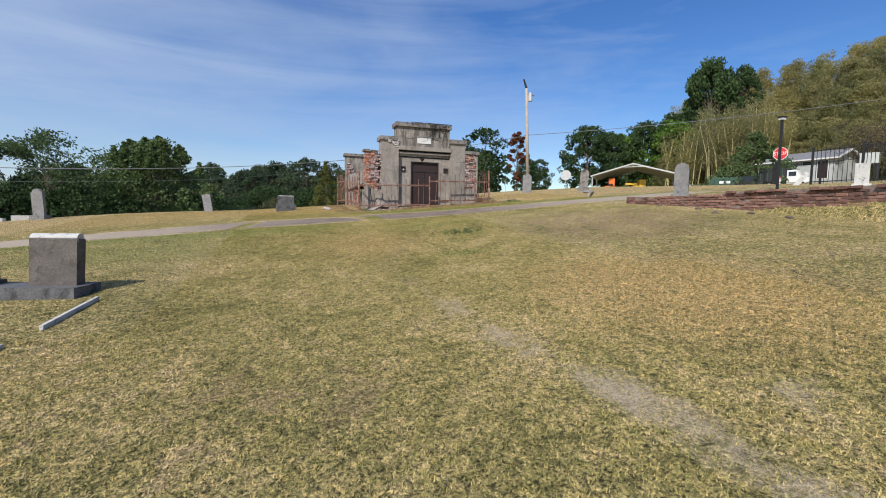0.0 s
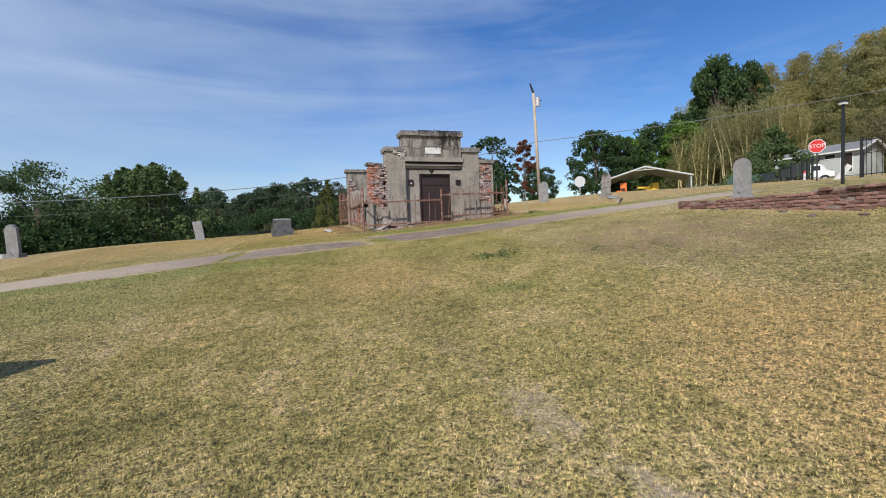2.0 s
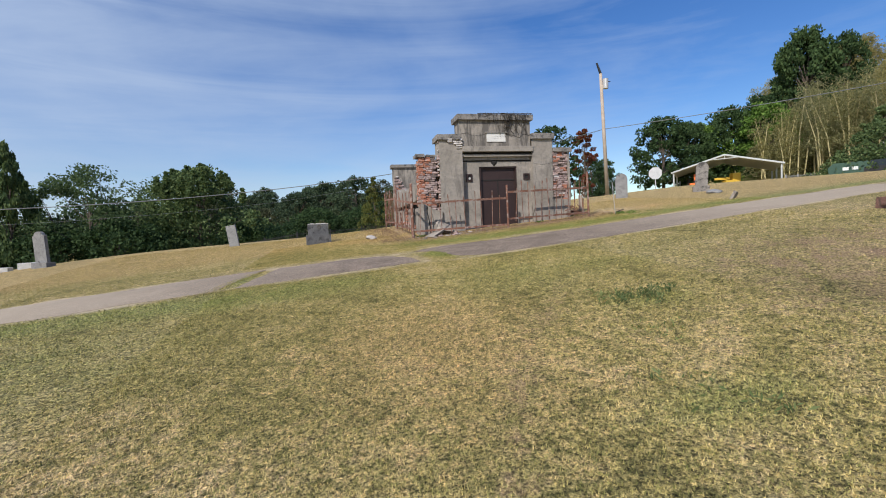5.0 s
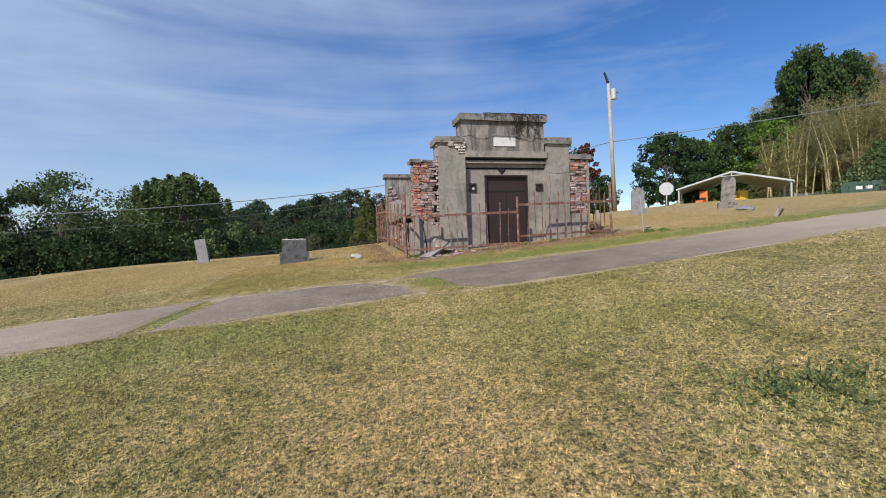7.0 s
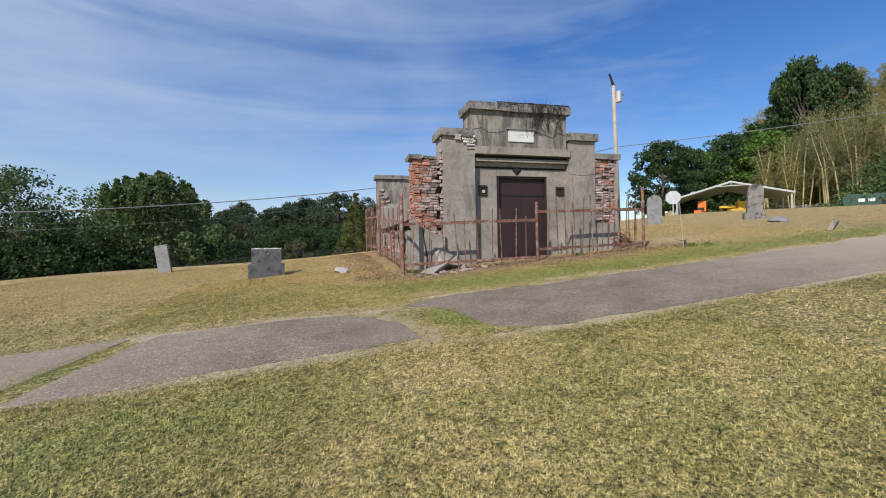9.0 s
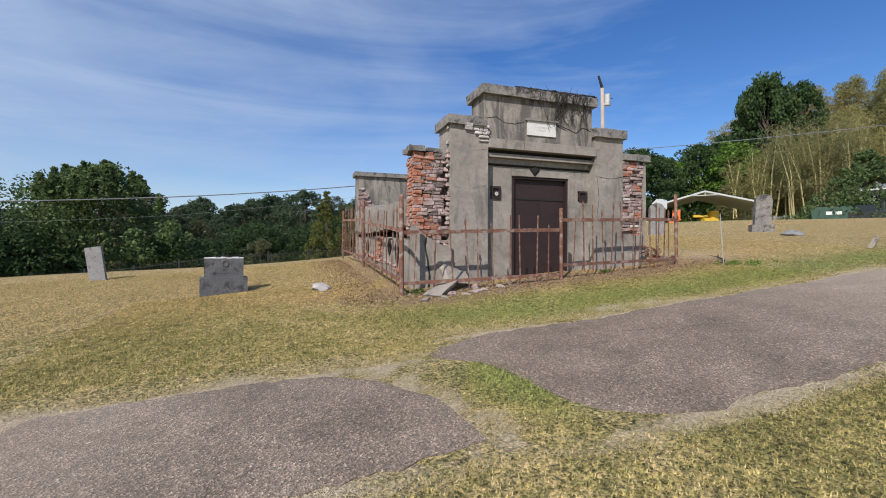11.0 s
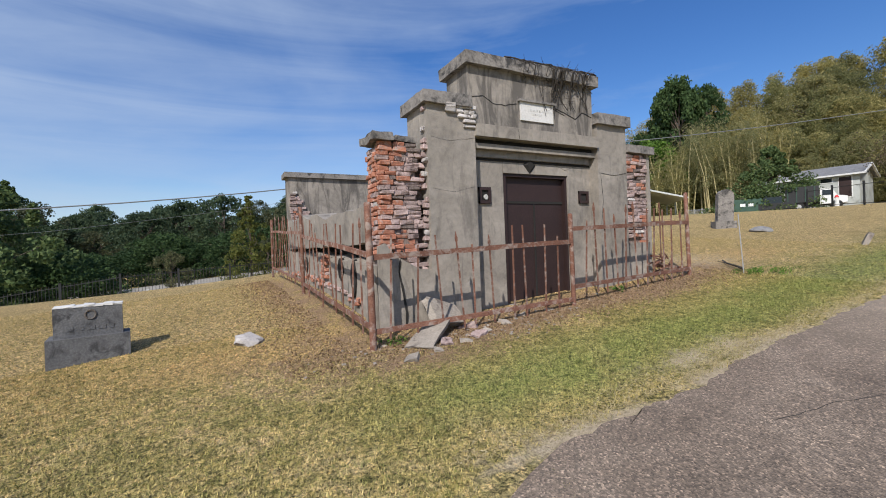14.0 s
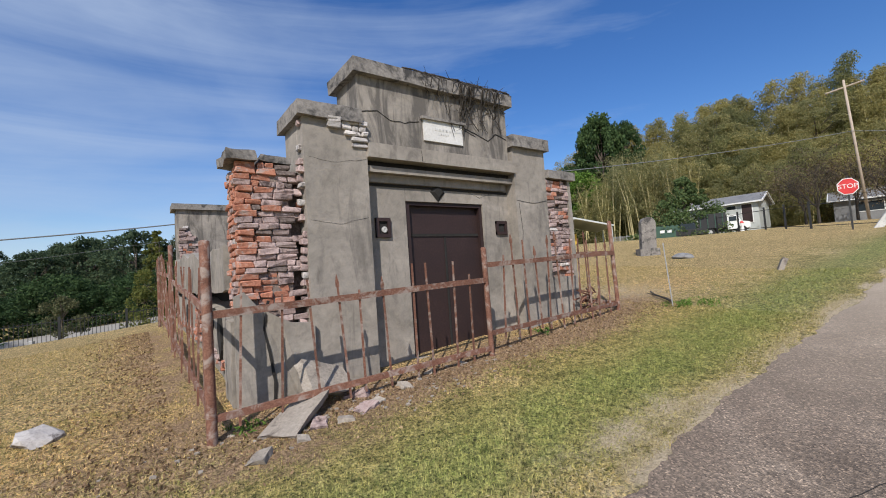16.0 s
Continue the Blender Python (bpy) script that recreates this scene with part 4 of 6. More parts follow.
def boulder(name, label, x, y, size, material, seed, squash=0.45):
    rnd = random.Random(seed)
    bm = bmesh.new()
    bmesh.ops.create_icosphere(bm, subdivisions=2, radius=size)
    for v in bm.verts:
        v.co *= 1 + 0.35 * noise.noise(v.co * (2.2 / size) + Vector((seed * 3.1, 0, 0)))
        v.co.z *= squash
    bm.transform(pose(0, 0, 0, rnd.uniform(-10, 10), rnd.uniform(-10, 10), rnd.uniform(0, 360)))
    ob = new(name, mesh_of(bm, name, material))
    ob.matrix_basis = pose(x, y, ground(x, y) + size * squash * 0.3)
    return tagged(ob, label, "rubble")


boulder("fallen_stone", "flat pale broken stone lying on dry grass", 1.37, 19.88, 0.19, PALEBRICK, 2)


# ---- trees ----
def limb_chain(bm, a, b, r0, r1, n=5, sway=0.1, sides=6):
    a, b = Vector(a), Vector(b)
    pts = [a.lerp(b, i / n) + Vector((wob(i + a.x, 0.9, b.y), wob(i + a.y, 0.8, b.x), 0)) * sway * (0 < i) for i in range(n + 1)]
    for i in range(n):
        bars(bm, pts[i], pts[i + 1], r0 + (r1 - r0) * i / n, r0 + (r1 - r0) * (i + 1) / n, sides)
    return pts


def leaf_cloud(centres, radii, per, size, rng, droop=0.0, long=1.7):
    """Leaf blades, one four-cornered island each, gathered round clump centres."""
    c = np.repeat(centres, per, 0)
    r = np.repeat(radii, per)[:, None]
    d = rng.normal(size=c.shape)
    d /= np.linalg.norm(d, axis=1)[:, None]
    p = c + d * r * rng.uniform(0.35, 1.0, (len(c), 1)) ** 0.5 * np.array([1, 1, 0.75])
    u = rng.normal(size=c.shape) + d * 0.6
    u[:, 2] -= droop
    u /= np.linalg.norm(u, axis=1)[:, None]
    w = np.cross(u, rng.normal(size=c.shape))
    w /= np.linalg.norm(w, axis=1)[:, None] + 1e-9
    s = size * rng.uniform(0.6, 1.3, (len(c), 1))
    a, b = p - u * s * long * 0.5, p + u * s * long * 0.5
    v = np.stack((a, p + w * s * 0.5, b, p - w * s * 0.5), 1).reshape(-1, 3)
    f = np.arange(len(v)).reshape(-1, 4)
    return v, f


def tree(name, label, x, y, height, radius, leaf, seed, clumps=90, per=70, size=0.22, bole=0.25, shape="round", trunk_r=0.18, group="", gappy=0.25, tuft=0.26, shoots=0):
    rng = np.random.default_rng(seed)
    random.seed(seed)
    ob = thing(name, x, y, ground(x, y) - 0.05, label, "tree", group)
    bm = bmesh.new()
    top = height * (0.92 if shape == "cone" else 0.75)
    limb_chain(bm, (0, 0, -0.2), (0.1, 0.05, top), trunk_r, trunk_r * 0.2, 7, 0.12, 8)
    cen, rad = [], []
    n = 0
    while n < clumps:
        k = rng.uniform(0, 1)
        z = bole + (1 - bole) * k
        if shape == "cone":
            env = radius * (1.02 - k) ** 0.8 * rng.uniform(0.55, 1.05)
        elif shape == "airy":
            env = radius * math.sin(math.pi * min(1, k * 0.85 + 0.15)) ** 0.6 * rng.uniform(0.3, 1.1)
        else:
            env = radius * math.sqrt(max(0.02, 1 - (2 * k - 0.85) ** 2 / 1.35)) * rng.uniform(0.45, 1.05)
        a = rng.uniform(0, 2 * math.pi)
        env *= 1 + 0.28 * noise.noise(Vector((math.cos(a) * 1.3, math.sin(a) * 1.3, z * 3 + seed)))
        if noise.noise(Vector((math.cos(a) * 2, math.sin(a) * 2, z * 5 + seed * 3))) < -gappy:
            continue
        cen.append((math.cos(a) * env, math.sin(a) * env, z * height))
        rad.append(radius * (0.20 if shape == "airy" else tuft) * rng.uniform(0.6, 1.2) * (1.0 if shape != "cone" else max(0.3, 1.1 - k)))
        n += 1
    for i in range(shoots):
        a, r = rng.uniform(0, 2 * math.pi), radius * math.sqrt(rng.uniform(0, 0.75))
        z = height * (0.97 - 0.34 * (r / radius) ** 2)
        for k in range(4):
            cen.append((math.cos(a) * r, math.sin(a) * r, z + 0.32 * k))
            rad.append(0.42 - 0.09 * k)
    cen, rad = np.array(cen), np.array(rad)
    for i in range(0, clumps, max(1, clumps // 22)):
        c = cen[i]
        limb_chain(bm, (0.05, 0.03, max(height * bole * 0.7, min(c[2] * 0.65, top * 0.9))), tuple(c), trunk_r * 0.28, trunk_r * 0.06, 4, 0.12, 5)
    part("trunk", bm, BARK, ob)
    v, f = leaf_cloud(cen, rad, per, size, rng)
    cr = new("crown", soup("crown", v, f, leaf))
    cr.parent = ob
    return ob


big = tree("broadleaf_tree", "large round green broadleaf tree at the lawn edge", -13.4, 51.0, 10.8, 5.3, LEAF_MID, 3, 230, 95, 0.17, 0.04, trunk_r=0.25, gappy=0.3, tuft=0.19, shoots=26)
airy = tree("broadleaf_tree", "open-crowned green tree with visible branches", -19.6, 45.0, 10.4, 4.0, LEAF_MID, 5, 110, 60, 0.13, 0.42, "airy", 0.17, gappy=0.02, tuft=0.16)
bush = tree("thicket_bush", "dense dark green thicket bush under the trees", -17.5, 44.5, 5.6, 3.6, LEAF_DARK, 6, 110, 80, 0.15, 0.0, trunk_r=0.1, group="thicket bushes", gappy=0.35, tuft=0.24)
young = tree("young_conifer", "slim yellow-green young conifer beside the mausoleum", 3.4, 50.5, 8.3, 2.6, LEAF_YOUNG, 7, 130, 60, 0.11, 0.03, "cone", 0.1, gappy=0.2)
dark = tree("broadleaf_tree", "dense dark green tree", 43.2, 56.8, 9.8, 4.2, LEAF_DARK, 9, 150, 70, 0.22, 0.1, trunk_r=0.25, gappy=0.18, tuft=0.2)
redt = tree("broadleaf_tree", "dark green tree with reddening top", 18.2, 40.5, 7.4, 2.6, LEAF_DARK, 11, 80, 70, 0.17, 0.08, trunk_r=0.16)
redl = tree("red_tree", "small tree with red autumn leaves", 27.5, 50.5, 8.0, 1.7, LEAF_RED, 13, 40, 50, 0.2, 0.2, "airy", 0.1)
lime = tree("broadleaf_tree", "bright green broadleaf tree at the foot of the hill", 59.0, 56.0, 11.5, 4.6, LEAF_LIME, 15, 130, 75, 0.24, 0.1, trunk_r=0.25, gappy=0.15, tuft=0.21)
gold = tree("hill_tree", "yellowing tree on the wooded hillside", 82.0, 45.0, 13.0, 5.5, LEAF_GOLD, 17, 150, 80, 0.16, 0.05, trunk_r=0.2, group="hillside trees", tuft=0.17)
wood = tree("woodland_tree", "dark green tree of the distant woods", -30.0, 112.0, 13.0, 6.0, LEAF_WOOD_HAZED, 19, 170, 62, 0.24, 0.02, trunk_r=0.3, group="distant woods", gappy=0.25, tuft=0.17)
fade = tree("woodland_tree", "olive fading tree of the distant woods", -22.0, 95.0, 12.0, 5.0, LEAF_FADED, 23, 130, 62, 0.22, 0.05, "airy", 0.3, group="distant woods", gappy=0.2)
cedar = tree("cedar", "dark green bushy cedar", 52.4, 37.5, 7.0, 5.4, LEAF_MID, 21, 200, 80, 0.16, 0.02, "cone", 0.2, gappy=0.3, tuft=0.2)
scrub = tree("pale_shrub", "thin olive shrub tree with bare stems past the fence", -2.6, 58.5, 3.9, 1.9, LEAF_FADED, 25, 60, 50, 0.10, 0.3, "airy", 0.1, gappy=0.1)


def again(ob, x, y, s, turn, sz=None, sink=0.1):
    m = pose(x, y, ground(x, y) - sink, 0, 0, turn) @ Matrix.Diagonal((s, s, sz or s, 1))
    return copy_thing(ob, m)


rnd = random.Random(4)
for x, y, s, turn in ((-23.2, 47.5, 1.0, 70), (-27.6, 47, 1.05, 160), (-33.5, 45, 1.1, 300), (-38.5, 43, 1.15, 20), (-16.2, 54.5, 0.98, 220)):
    again(airy, x, y, s, turn)
again(big, -40, 52, 1.1, 150, 1.0)
again(cedar, -24.4, 44.2, 0.72, 60, 1.75)
for x, y, s, turn, sz in ((-21.5, 44.5, 1.0, 90, 1.0), (-25.5, 45.0, 1.05, 200, 0.9), (-30.0, 43.5, 1.1, 310, 1.05), (-34.5, 42.5, 1.1, 40, 1.1), (-39.5, 40.5, 1.2, 150, 1.1), (-15.0, 47.5, 0.9, 260, 0.85), (-8.6, 52.0, 0.95, 10, 0.8), (-18.5, 52.5, 1.1, 120, 1.05), (-9.8, 57.5, 1.0, 75, 0.9)):
    again(bush, x, y, s, turn, sz)
for k in range(11):
    again(bush, -17 + 3.3 * k + rnd.uniform(-0.8, 0.8), 68.5 + rnd.uniform(-1.5, 1.5), rnd.uniform(0.75, 1.1), rnd.uniform(0, 360), rnd.uniform(0.6, 0.95))
for x, y, s, turn in ((-8.5, 62.0, 0.75, 100), (6.0, 64.0, 0.9, 210), (-5.0, 49.5, 0.35, 40)):
    again(scrub, x, y, s, turn)
again(airy, 13.5, 60, 0.86, 200)
for x, y, s, turn, sz in ((48.7, 58.5, 0.9, 60, 0.95), (56.5, 59.5, 1.0, 130, 1.2), (71.5, 59.5, 1.15, 200, 1.98), (75.5, 63.5, 1.0, 260, 1.6), (66, 62.5, 1.0, 20, 1.3), (77.5, 58.5, 0.85, 80, 1.45)):
    again(dark, x, y, s, turn, sz)
for x, y, s, turn in ((22.5, 50, 0.8, 20), (25, 56, 0.9, 90), (33, 58, 0.75, 140), (38, 66, 0.8, 200), (44, 72, 0.9, 250), (28, 66, 0.8, 300)):
    again(redt, x, y, s, turn)
for x, y, s, turn in ((53.5, 61, 0.85, 50), (63.5, 57.5, 0.9, 100)):
    again(lime, x, y, s, turn)
for yy, n in ((91, 26), (101, 27), (112, 27), (124, 26)):
    for i in range(n):
        x = -88 + 128 * (i + rnd.uniform(-0.35, 0.35)) / n
        low = 0.62 + 0.38 * float(ease((x + 58) / 22))
        pale = rnd.random() < 0.26
        again(fade if pale else wood, x, yy + rnd.uniform(-5, 5), rnd.uniform(0.5, 0.85) * low, rnd.uniform(0, 360), rnd.uniform(0.5, 0.85) * low)


def bamboo(x, y, seed, stems=16, low=0.42, leaf=LEAF_GOLD, girth=1.0):
    rng = np.random.default_rng(seed)
    ob = thing("bamboo_clump", x, y, ground(x, y), "tall yellow bamboo stems with feathery yellow-green tops", "bamboo", "bamboo grove")
    cen = []
    bm = bmesh.new()
    for i in range(stems):
        px, py = rng.uniform(-2.2, 2.2, 2)
        h = rng.uniform(7, 12)
        lx, ly = rng.normal(0, 0.9, 2)
        bars(bm, (px, py, -0.2), (px + lx * 0.4, py + ly * 0.4, h * 0.55), 0.095 * girth, 0.075 * girth, 5)
        bars(bm, (px + lx * 0.4, py + ly * 0.4, h * 0.55), (px + lx * 1.2, py + ly * 1.2, h), 0.075 * girth, 0.02, 5)
        for k in np.linspace(low, 1.02, 9):
            sx, sy = rng.normal(0, 0.35, 2)
            cen.append((px + lx * 1.2 * k ** 2 + sx, py + ly * 1.2 * k ** 2 + sy, h * k))
    tagged(part("stem", bm, CULM, ob), kind="stuff")
    v, f = leaf_cloud(np.array(cen), rng.uniform(0.5, 1.15, len(cen)), 75, 0.07, rng, 1.2, 4.6)
    cr = new("foliage", soup("foliage", v, f, leaf))
    cr.parent = ob
    return ob


bam = bamboo(56.5, 45.8, 31)


def plume_mound(x, y, seed, leaf):
    """Rounded thicket of drooping feathery tops; only a few stems show at its foot."""
    rng = np.random.default_rng(seed)
    ob = thing("bamboo_thicket", x, y, ground(x, y), "rounded thicket of feathery olive and yellow bamboo tops", "bamboo", "bamboo grove")
    bm = bmesh.new()
    cen = []
    for i in range(9):
        a, r = rng.uniform(0, 6.28), rng.uniform(0.5, 2.8)
        px, py, h = r * math.cos(a), r * math.sin(a), rng.uniform(7.5, 10.5) - 0.9 * r
        bars(bm, (px * 0.7, py * 0.7, -0.3), (px, py, h * 0.8), 0.05, 0.02, 5)
        for k in range(26):
            b, s = rng.uniform(0, 6.28), rng.uniform(0.1, 1.0) ** 0.6
            z = rng.uniform(0.05, 1.0)
            cen.append((px + 1.9 * s * math.cos(b) * (1.15 - z), py + 1.9 * s * math.sin(b) * (1.15 - z), h * z))
    tagged(part("stem", bm, CULM, ob), kind="stuff")
    v, f = leaf_cloud(np.array(cen), rng.uniform(0.45, 0.95, len(cen)), 70, 0.085, rng, 1.0, 3.8)
    cr = new("foliage", soup("foliage", v, f, leaf))
    cr.parent = ob
    return ob


plume = plume_mound(84.0, 40.0, 37, LEAF_OLIVE)
plume_gold = plume_mound(88.0, 44.0, 41, LEAF_GOLD)
for x, y, s, turn in ((59.5, 43.5, 1.0, 40), (60, 50.5, 1.0, 140), (64.5, 47, 1.1, 200), (55, 50.5, 0.8, 210), (63, 43, 1.0, 80)):
    again(bam, x, y, s, turn)
for x, y, s, turn in ((66, 45, 1.1, 90), (69.5, 41.5, 1.1, 250), (70, 47, 1.2, 300), (73, 38, 1.1, 20), (75, 43, 1.3, 70), (76, 33, 1.1, 110), (78, 28, 1.1, 170), (61.5, 52.5, 1.0, 60), (66, 51, 1.2, 130)):
    again(plume if turn % 3 else plume_gold, x, y, s, turn)


for d, n, big_by in ((75, 20, 1.0), (82, 21, 1.1), (90, 22, 1.2), (99, 22, 1.3), (110, 20, 1.4)):
    for i in range(n):
        a = radians(-14 + 58 * (i + rnd.uniform(-0.3, 0.3)) / n)
        x, y = d * 1.02 * math.cos(a), d * 1.02 * math.sin(a)
        pick = rnd.random()
        src_tree = gold if pick < 0.06 else (plume if pick < 0.44 else plume_gold)
        again(src_tree, x, y, rnd.uniform(0.9, 1.3) * big_by * (0.75 if src_tree is gold else 1), rnd.uniform(0, 360), rnd.uniform(0.85, 1.05) * big_by * (0.7 if src_tree is gold else 1) * (1.15 if a < 0.35 else 1.02 if a < 0.54 else 0.74))
for x, y, s, turn, sz in ((112, 26, 0.75, 30, 1.9), (114, 18, 0.8, 120, 2.0), (113, 10, 0.7, 200, 1.8)):
    again(cedar, x, y, s, turn, sz)


# ---- bricks of the broken piers ----
def brick_mesh(name, material, seed, l=0.205, d=0.10, h=0.058):
    random.seed(seed)
    bm = bmesh.new()
    box_bm(bm, -l / 2, l / 2, -d / 2, d / 2, -h / 2, h / 2, 0.010)
    bmesh.ops.bevel(bm, geom=bm.edges[:], offset=0.009, segments=1, affect="EDGES")
    rough_up(bm, 0.012, 11 + seed)
    return mesh_of(bm, name, material)


LENGTHS = (0.205, 0.165, 0.12, 0.085)
WARM = [[brick_mesh("brick", BRICK, k + 5 * i, w, 0.10, 0.062) for k in range(5)] for i, w in enumerate(LENGTHS)]
LIMED = [[brick_mesh("brick", BRICKD, 30 + k + 5 * i, w, 0.10, 0.062) for k in range(5)] for i, w in enumerate(LENGTHS)]
GREYED = [[brick_mesh("brick", MORTAR, 60 + k + 3 * i, w) for k in range(2)] for i, w in enumerate(LENGTHS)]
PALE = [[brick_mesh("brick", PALEBRICK, 40 + k + 3 * i, w) for k in range(2)] for i, w in enumerate(LENGTHS)]
rnd = random.Random(8)


def brick_patch(core, x0, x1, y, z0, z1, side=False, warm=0.4, keep=0.97, rough=0.03, edge=None, pools=None, gap=0.0):
    """Uneven courses of whole and broken bricks; the face looks along -y, or along -x when side is set."""
    z = z0
    while z < z1:
        u = x0 + rnd.uniform(-0.015, 0.02)
        while u < x1 - 0.05:
            k = rnd.choice((0, 0, 0, 1, 1, 2, 3))
            while k < 3 and u + LENGTHS[k] > x1 + 0.02:
                k += 1
            w = LENGTHS[k]
            c = u + w / 2
            u += w + 0.008
            frac = (c - x0) / (x1 - x0)
            wave = noise.noise(Vector((c * 3.1, z * 2.3, 4.0)))
            torn = gap and frac > 0.80 + 0.14 * noise.noise(Vector((z * 3.0, 2.0, 7.0))) and rnd.random() < gap
            if torn or rnd.random() > keep or (edge and not edge(c, z)):
                continue
            chance = warm if side else ((0.92 if frac < 0.36 + 0.55 * wave else 0.06) if warm > 0.2 else warm + 0.1 * wave)
            pool = pools or (WARM if rnd.random() < chance else (GREYED if rnd.random() < (0.24 if z > 3.6 else 0.1) else PALE if rnd.random() < 0.04 else LIMED))
            place_brick(core, pool[k], c, y + 0.028 * wave + (0.05 * frac if gap else 0.0), z, side, rough)
        z += 0.0655 + rnd.uniform(-0.003, 0.003)


def place_brick(core, pool, c, y, z, side, rough):
    out = rnd.uniform(-rough, rough)
    tilt = (rnd.uniform(-4, 4), rnd.uniform(-2.5, 2.5), rnd.uniform(-5, 5))
    m = pose(y - out, c, z, *tilt) @ pose(0, 0, 0, 0, 0, 90) if side else pose(c, y - out, z, *tilt)
    piece("brick", rnd.choice(pool), core, TOMB_INV @ m)


brick_patch(PIERS[0], 2.95, 3.66, 19.225, 2.44, 4.26, False, 0.30, 0.98, 0.016, lambda c, z: z > 2.84 - (c - 2.94) * 0.6, None, 0.55)
for z in np.arange(2.75, 4.75, 0.09):
    if rnd.random() < 0.55:
        place_brick(PIERS[0], (PALE if rnd.random() < 0.3 else LIMED)[3], 3.65 + rnd.uniform(-0.03, 0.02), 19.21, z, False, 0.035)
brick_patch(PIERS[0], 19.30, 19.66, 2.99, 2.7, 4.2, True, 0.62, 0.97, 0.016)
brick_patch(PIERS[1], 7.66, 8.22, 19.20, 2.62, 4.36, False, 0.16, 0.97, 0.018, lambda c, z: z > 2.62 + (8.22 - c) * 0.5)
brick_patch(tomb, 3.93, 4.43, 19.122, 4.40, 4.80, False, 0.0, 0.97, 0.012, lambda c, z: z > 4.42 + (4.43 - c) * 0.7, PALE)
brick_patch(tomb, 3.04, 3.75, 27.285, 3.35, 4.62, False, 0.05, 0.9, 0.02, lambda c, z: c < 3.72 - 0.42 * (z - 3.5))

for z, y0 in ((1.98, 19.75), (2.05, 19.85)):
    y = y0
    while y < 27.0:
        lift = ground(2.9, y) - ground(2.9, 19.75)
        if rnd.random() < 0.55:
            place_brick(tomb, (WARM if rnd.random() < 0.5 else LIMED)[0], y, 2.985, z - 0.06 + lift, True, 0.02)
        y += 0.215
brick_patch(tomb, 22.3, 22.75, 2.965, 2.3, 2.72, True, 0.8, 0.9, 0.012)
# no opening is cut: near-black plates paint the shade of jagged holes
for y0, z0, high, wide in ((20.55, 2.05, 0.62, 0.15), (21.35, 2.28, 0.42, 0.2), (24.6, 2.3, 0.4, 0.25)):
    bm = bmesh.new()
    rim = [(y0 + wide * (0.8 + 0.3 * wob(k, 1.9, y0)) * math.cos(2 * math.pi * k / 11), z0 + high / 2 + 0.5 * high * (0.85 + 0.3 * wob(k, 2.3, z0)) * math.sin(2 * math.pi * k / 11)) for k in range(11)]
    a = [bm.verts.new((2.945, py, pz)) for py, pz in rim]
    b = [bm.verts.new((3.02, py, pz)) for py, pz in rim]
    bm.faces.new(a)
    for k in range(11):
        bm.faces.new((a[k], a[k - 1], b[k - 1], b[k]))
    bm.transform(TOMB_INV)
    part("hole_shade", bm, DARK, tomb, "jagged near-black plate painting a hole's shade on the stucco")


# ---- cracks, lost stucco edges, worn lettering ----
def crack(points, w=0.009):
    bm = bmesh.new()
    for a, b in zip(points, points[1:]):
        a, b = Vector(a), Vector(b)
        k = max(2, int((b - a).length / 0.07))
        for i in range(k):
            p, q = a.lerp(b, i / k), a.lerp(b, (i + 1) / k)
            jit = lambda v: v + Vector((0, 0, 0.014 * wob(v.x * 9 + v.z * 7, 1.7, v.z)))
            bars(bm, jit(p), jit(q), w * (0.6 + 0.5 * abs(wob(i, 1.1, a.x))), None, 4)
    bm.transform(TOMB_INV)
    part("crack", bm, DARK, tomb, "dark crack in the stucco")


crack([(4.40, 19.158, 4.98), (4.62, 19.158, 5.03), (4.80, 19.158, 4.93), (5.02, 19.158, 4.93), (5.24, 19.158, 4.98)])
crack([(6.0, 19.158, 5.0), (6.28, 19.158, 4.93), (6.46, 19.158, 4.86), (6.62, 19.158, 4.99), (6.84, 19.158, 4.93)], 0.012)
crack([(5.98, 19.158, 4.98), (6.22, 19.158, 4.90)], 0.010)
crack([(3.70, 19.118, 3.62), (4.05, 19.118, 3.58), (4.40, 19.118, 3.66)], 0.0018)
crack([(3.70, 19.118, 4.34), (4.0, 19.118, 4.30), (4.42, 19.118, 4.37)], 0.0018)
crack([(6.95, 19.118, 3.98), (7.3, 19.118, 3.95), (7.62, 19.118, 4.0)], 0.006)
crack([(6.98, 19.118, 3.95), (7.02, 19.118, 3.5), (6.96, 19.118, 3.1)], 0.005)
crack([(3.21, 19.10, 2.78), (3.16, 19.115, 2.5), (3.20, 19.09, 2.25), (3.24, 19.08, 1.95), (3.22, 19.09, 1.62)], 0.024)
crack([(6.1, 19.319, 4.12), (6.35, 19.319, 4.02), (6.6, 19.319, 4.12)], 0.003)
crack([(5.2, 19.078, 4.56), (5.21, 19.078, 4.42)], 0.004)
for x, z, w, h in ((5.63, 4.90, 0.30, 0.03), (5.63, 4.84, 0.2, 0.025)):
    for i in range(5):
        bm = bmesh.new()
        x0 = x - w / 2 + w * i / 5
        box_bm(bm, x0, x0 + w / 8, 19.131, 19.137, z - h / 2, z + h / 2)
        bm.transform(TOMB_INV)
        part("letter_mark", bm, WSTONE, tomb)

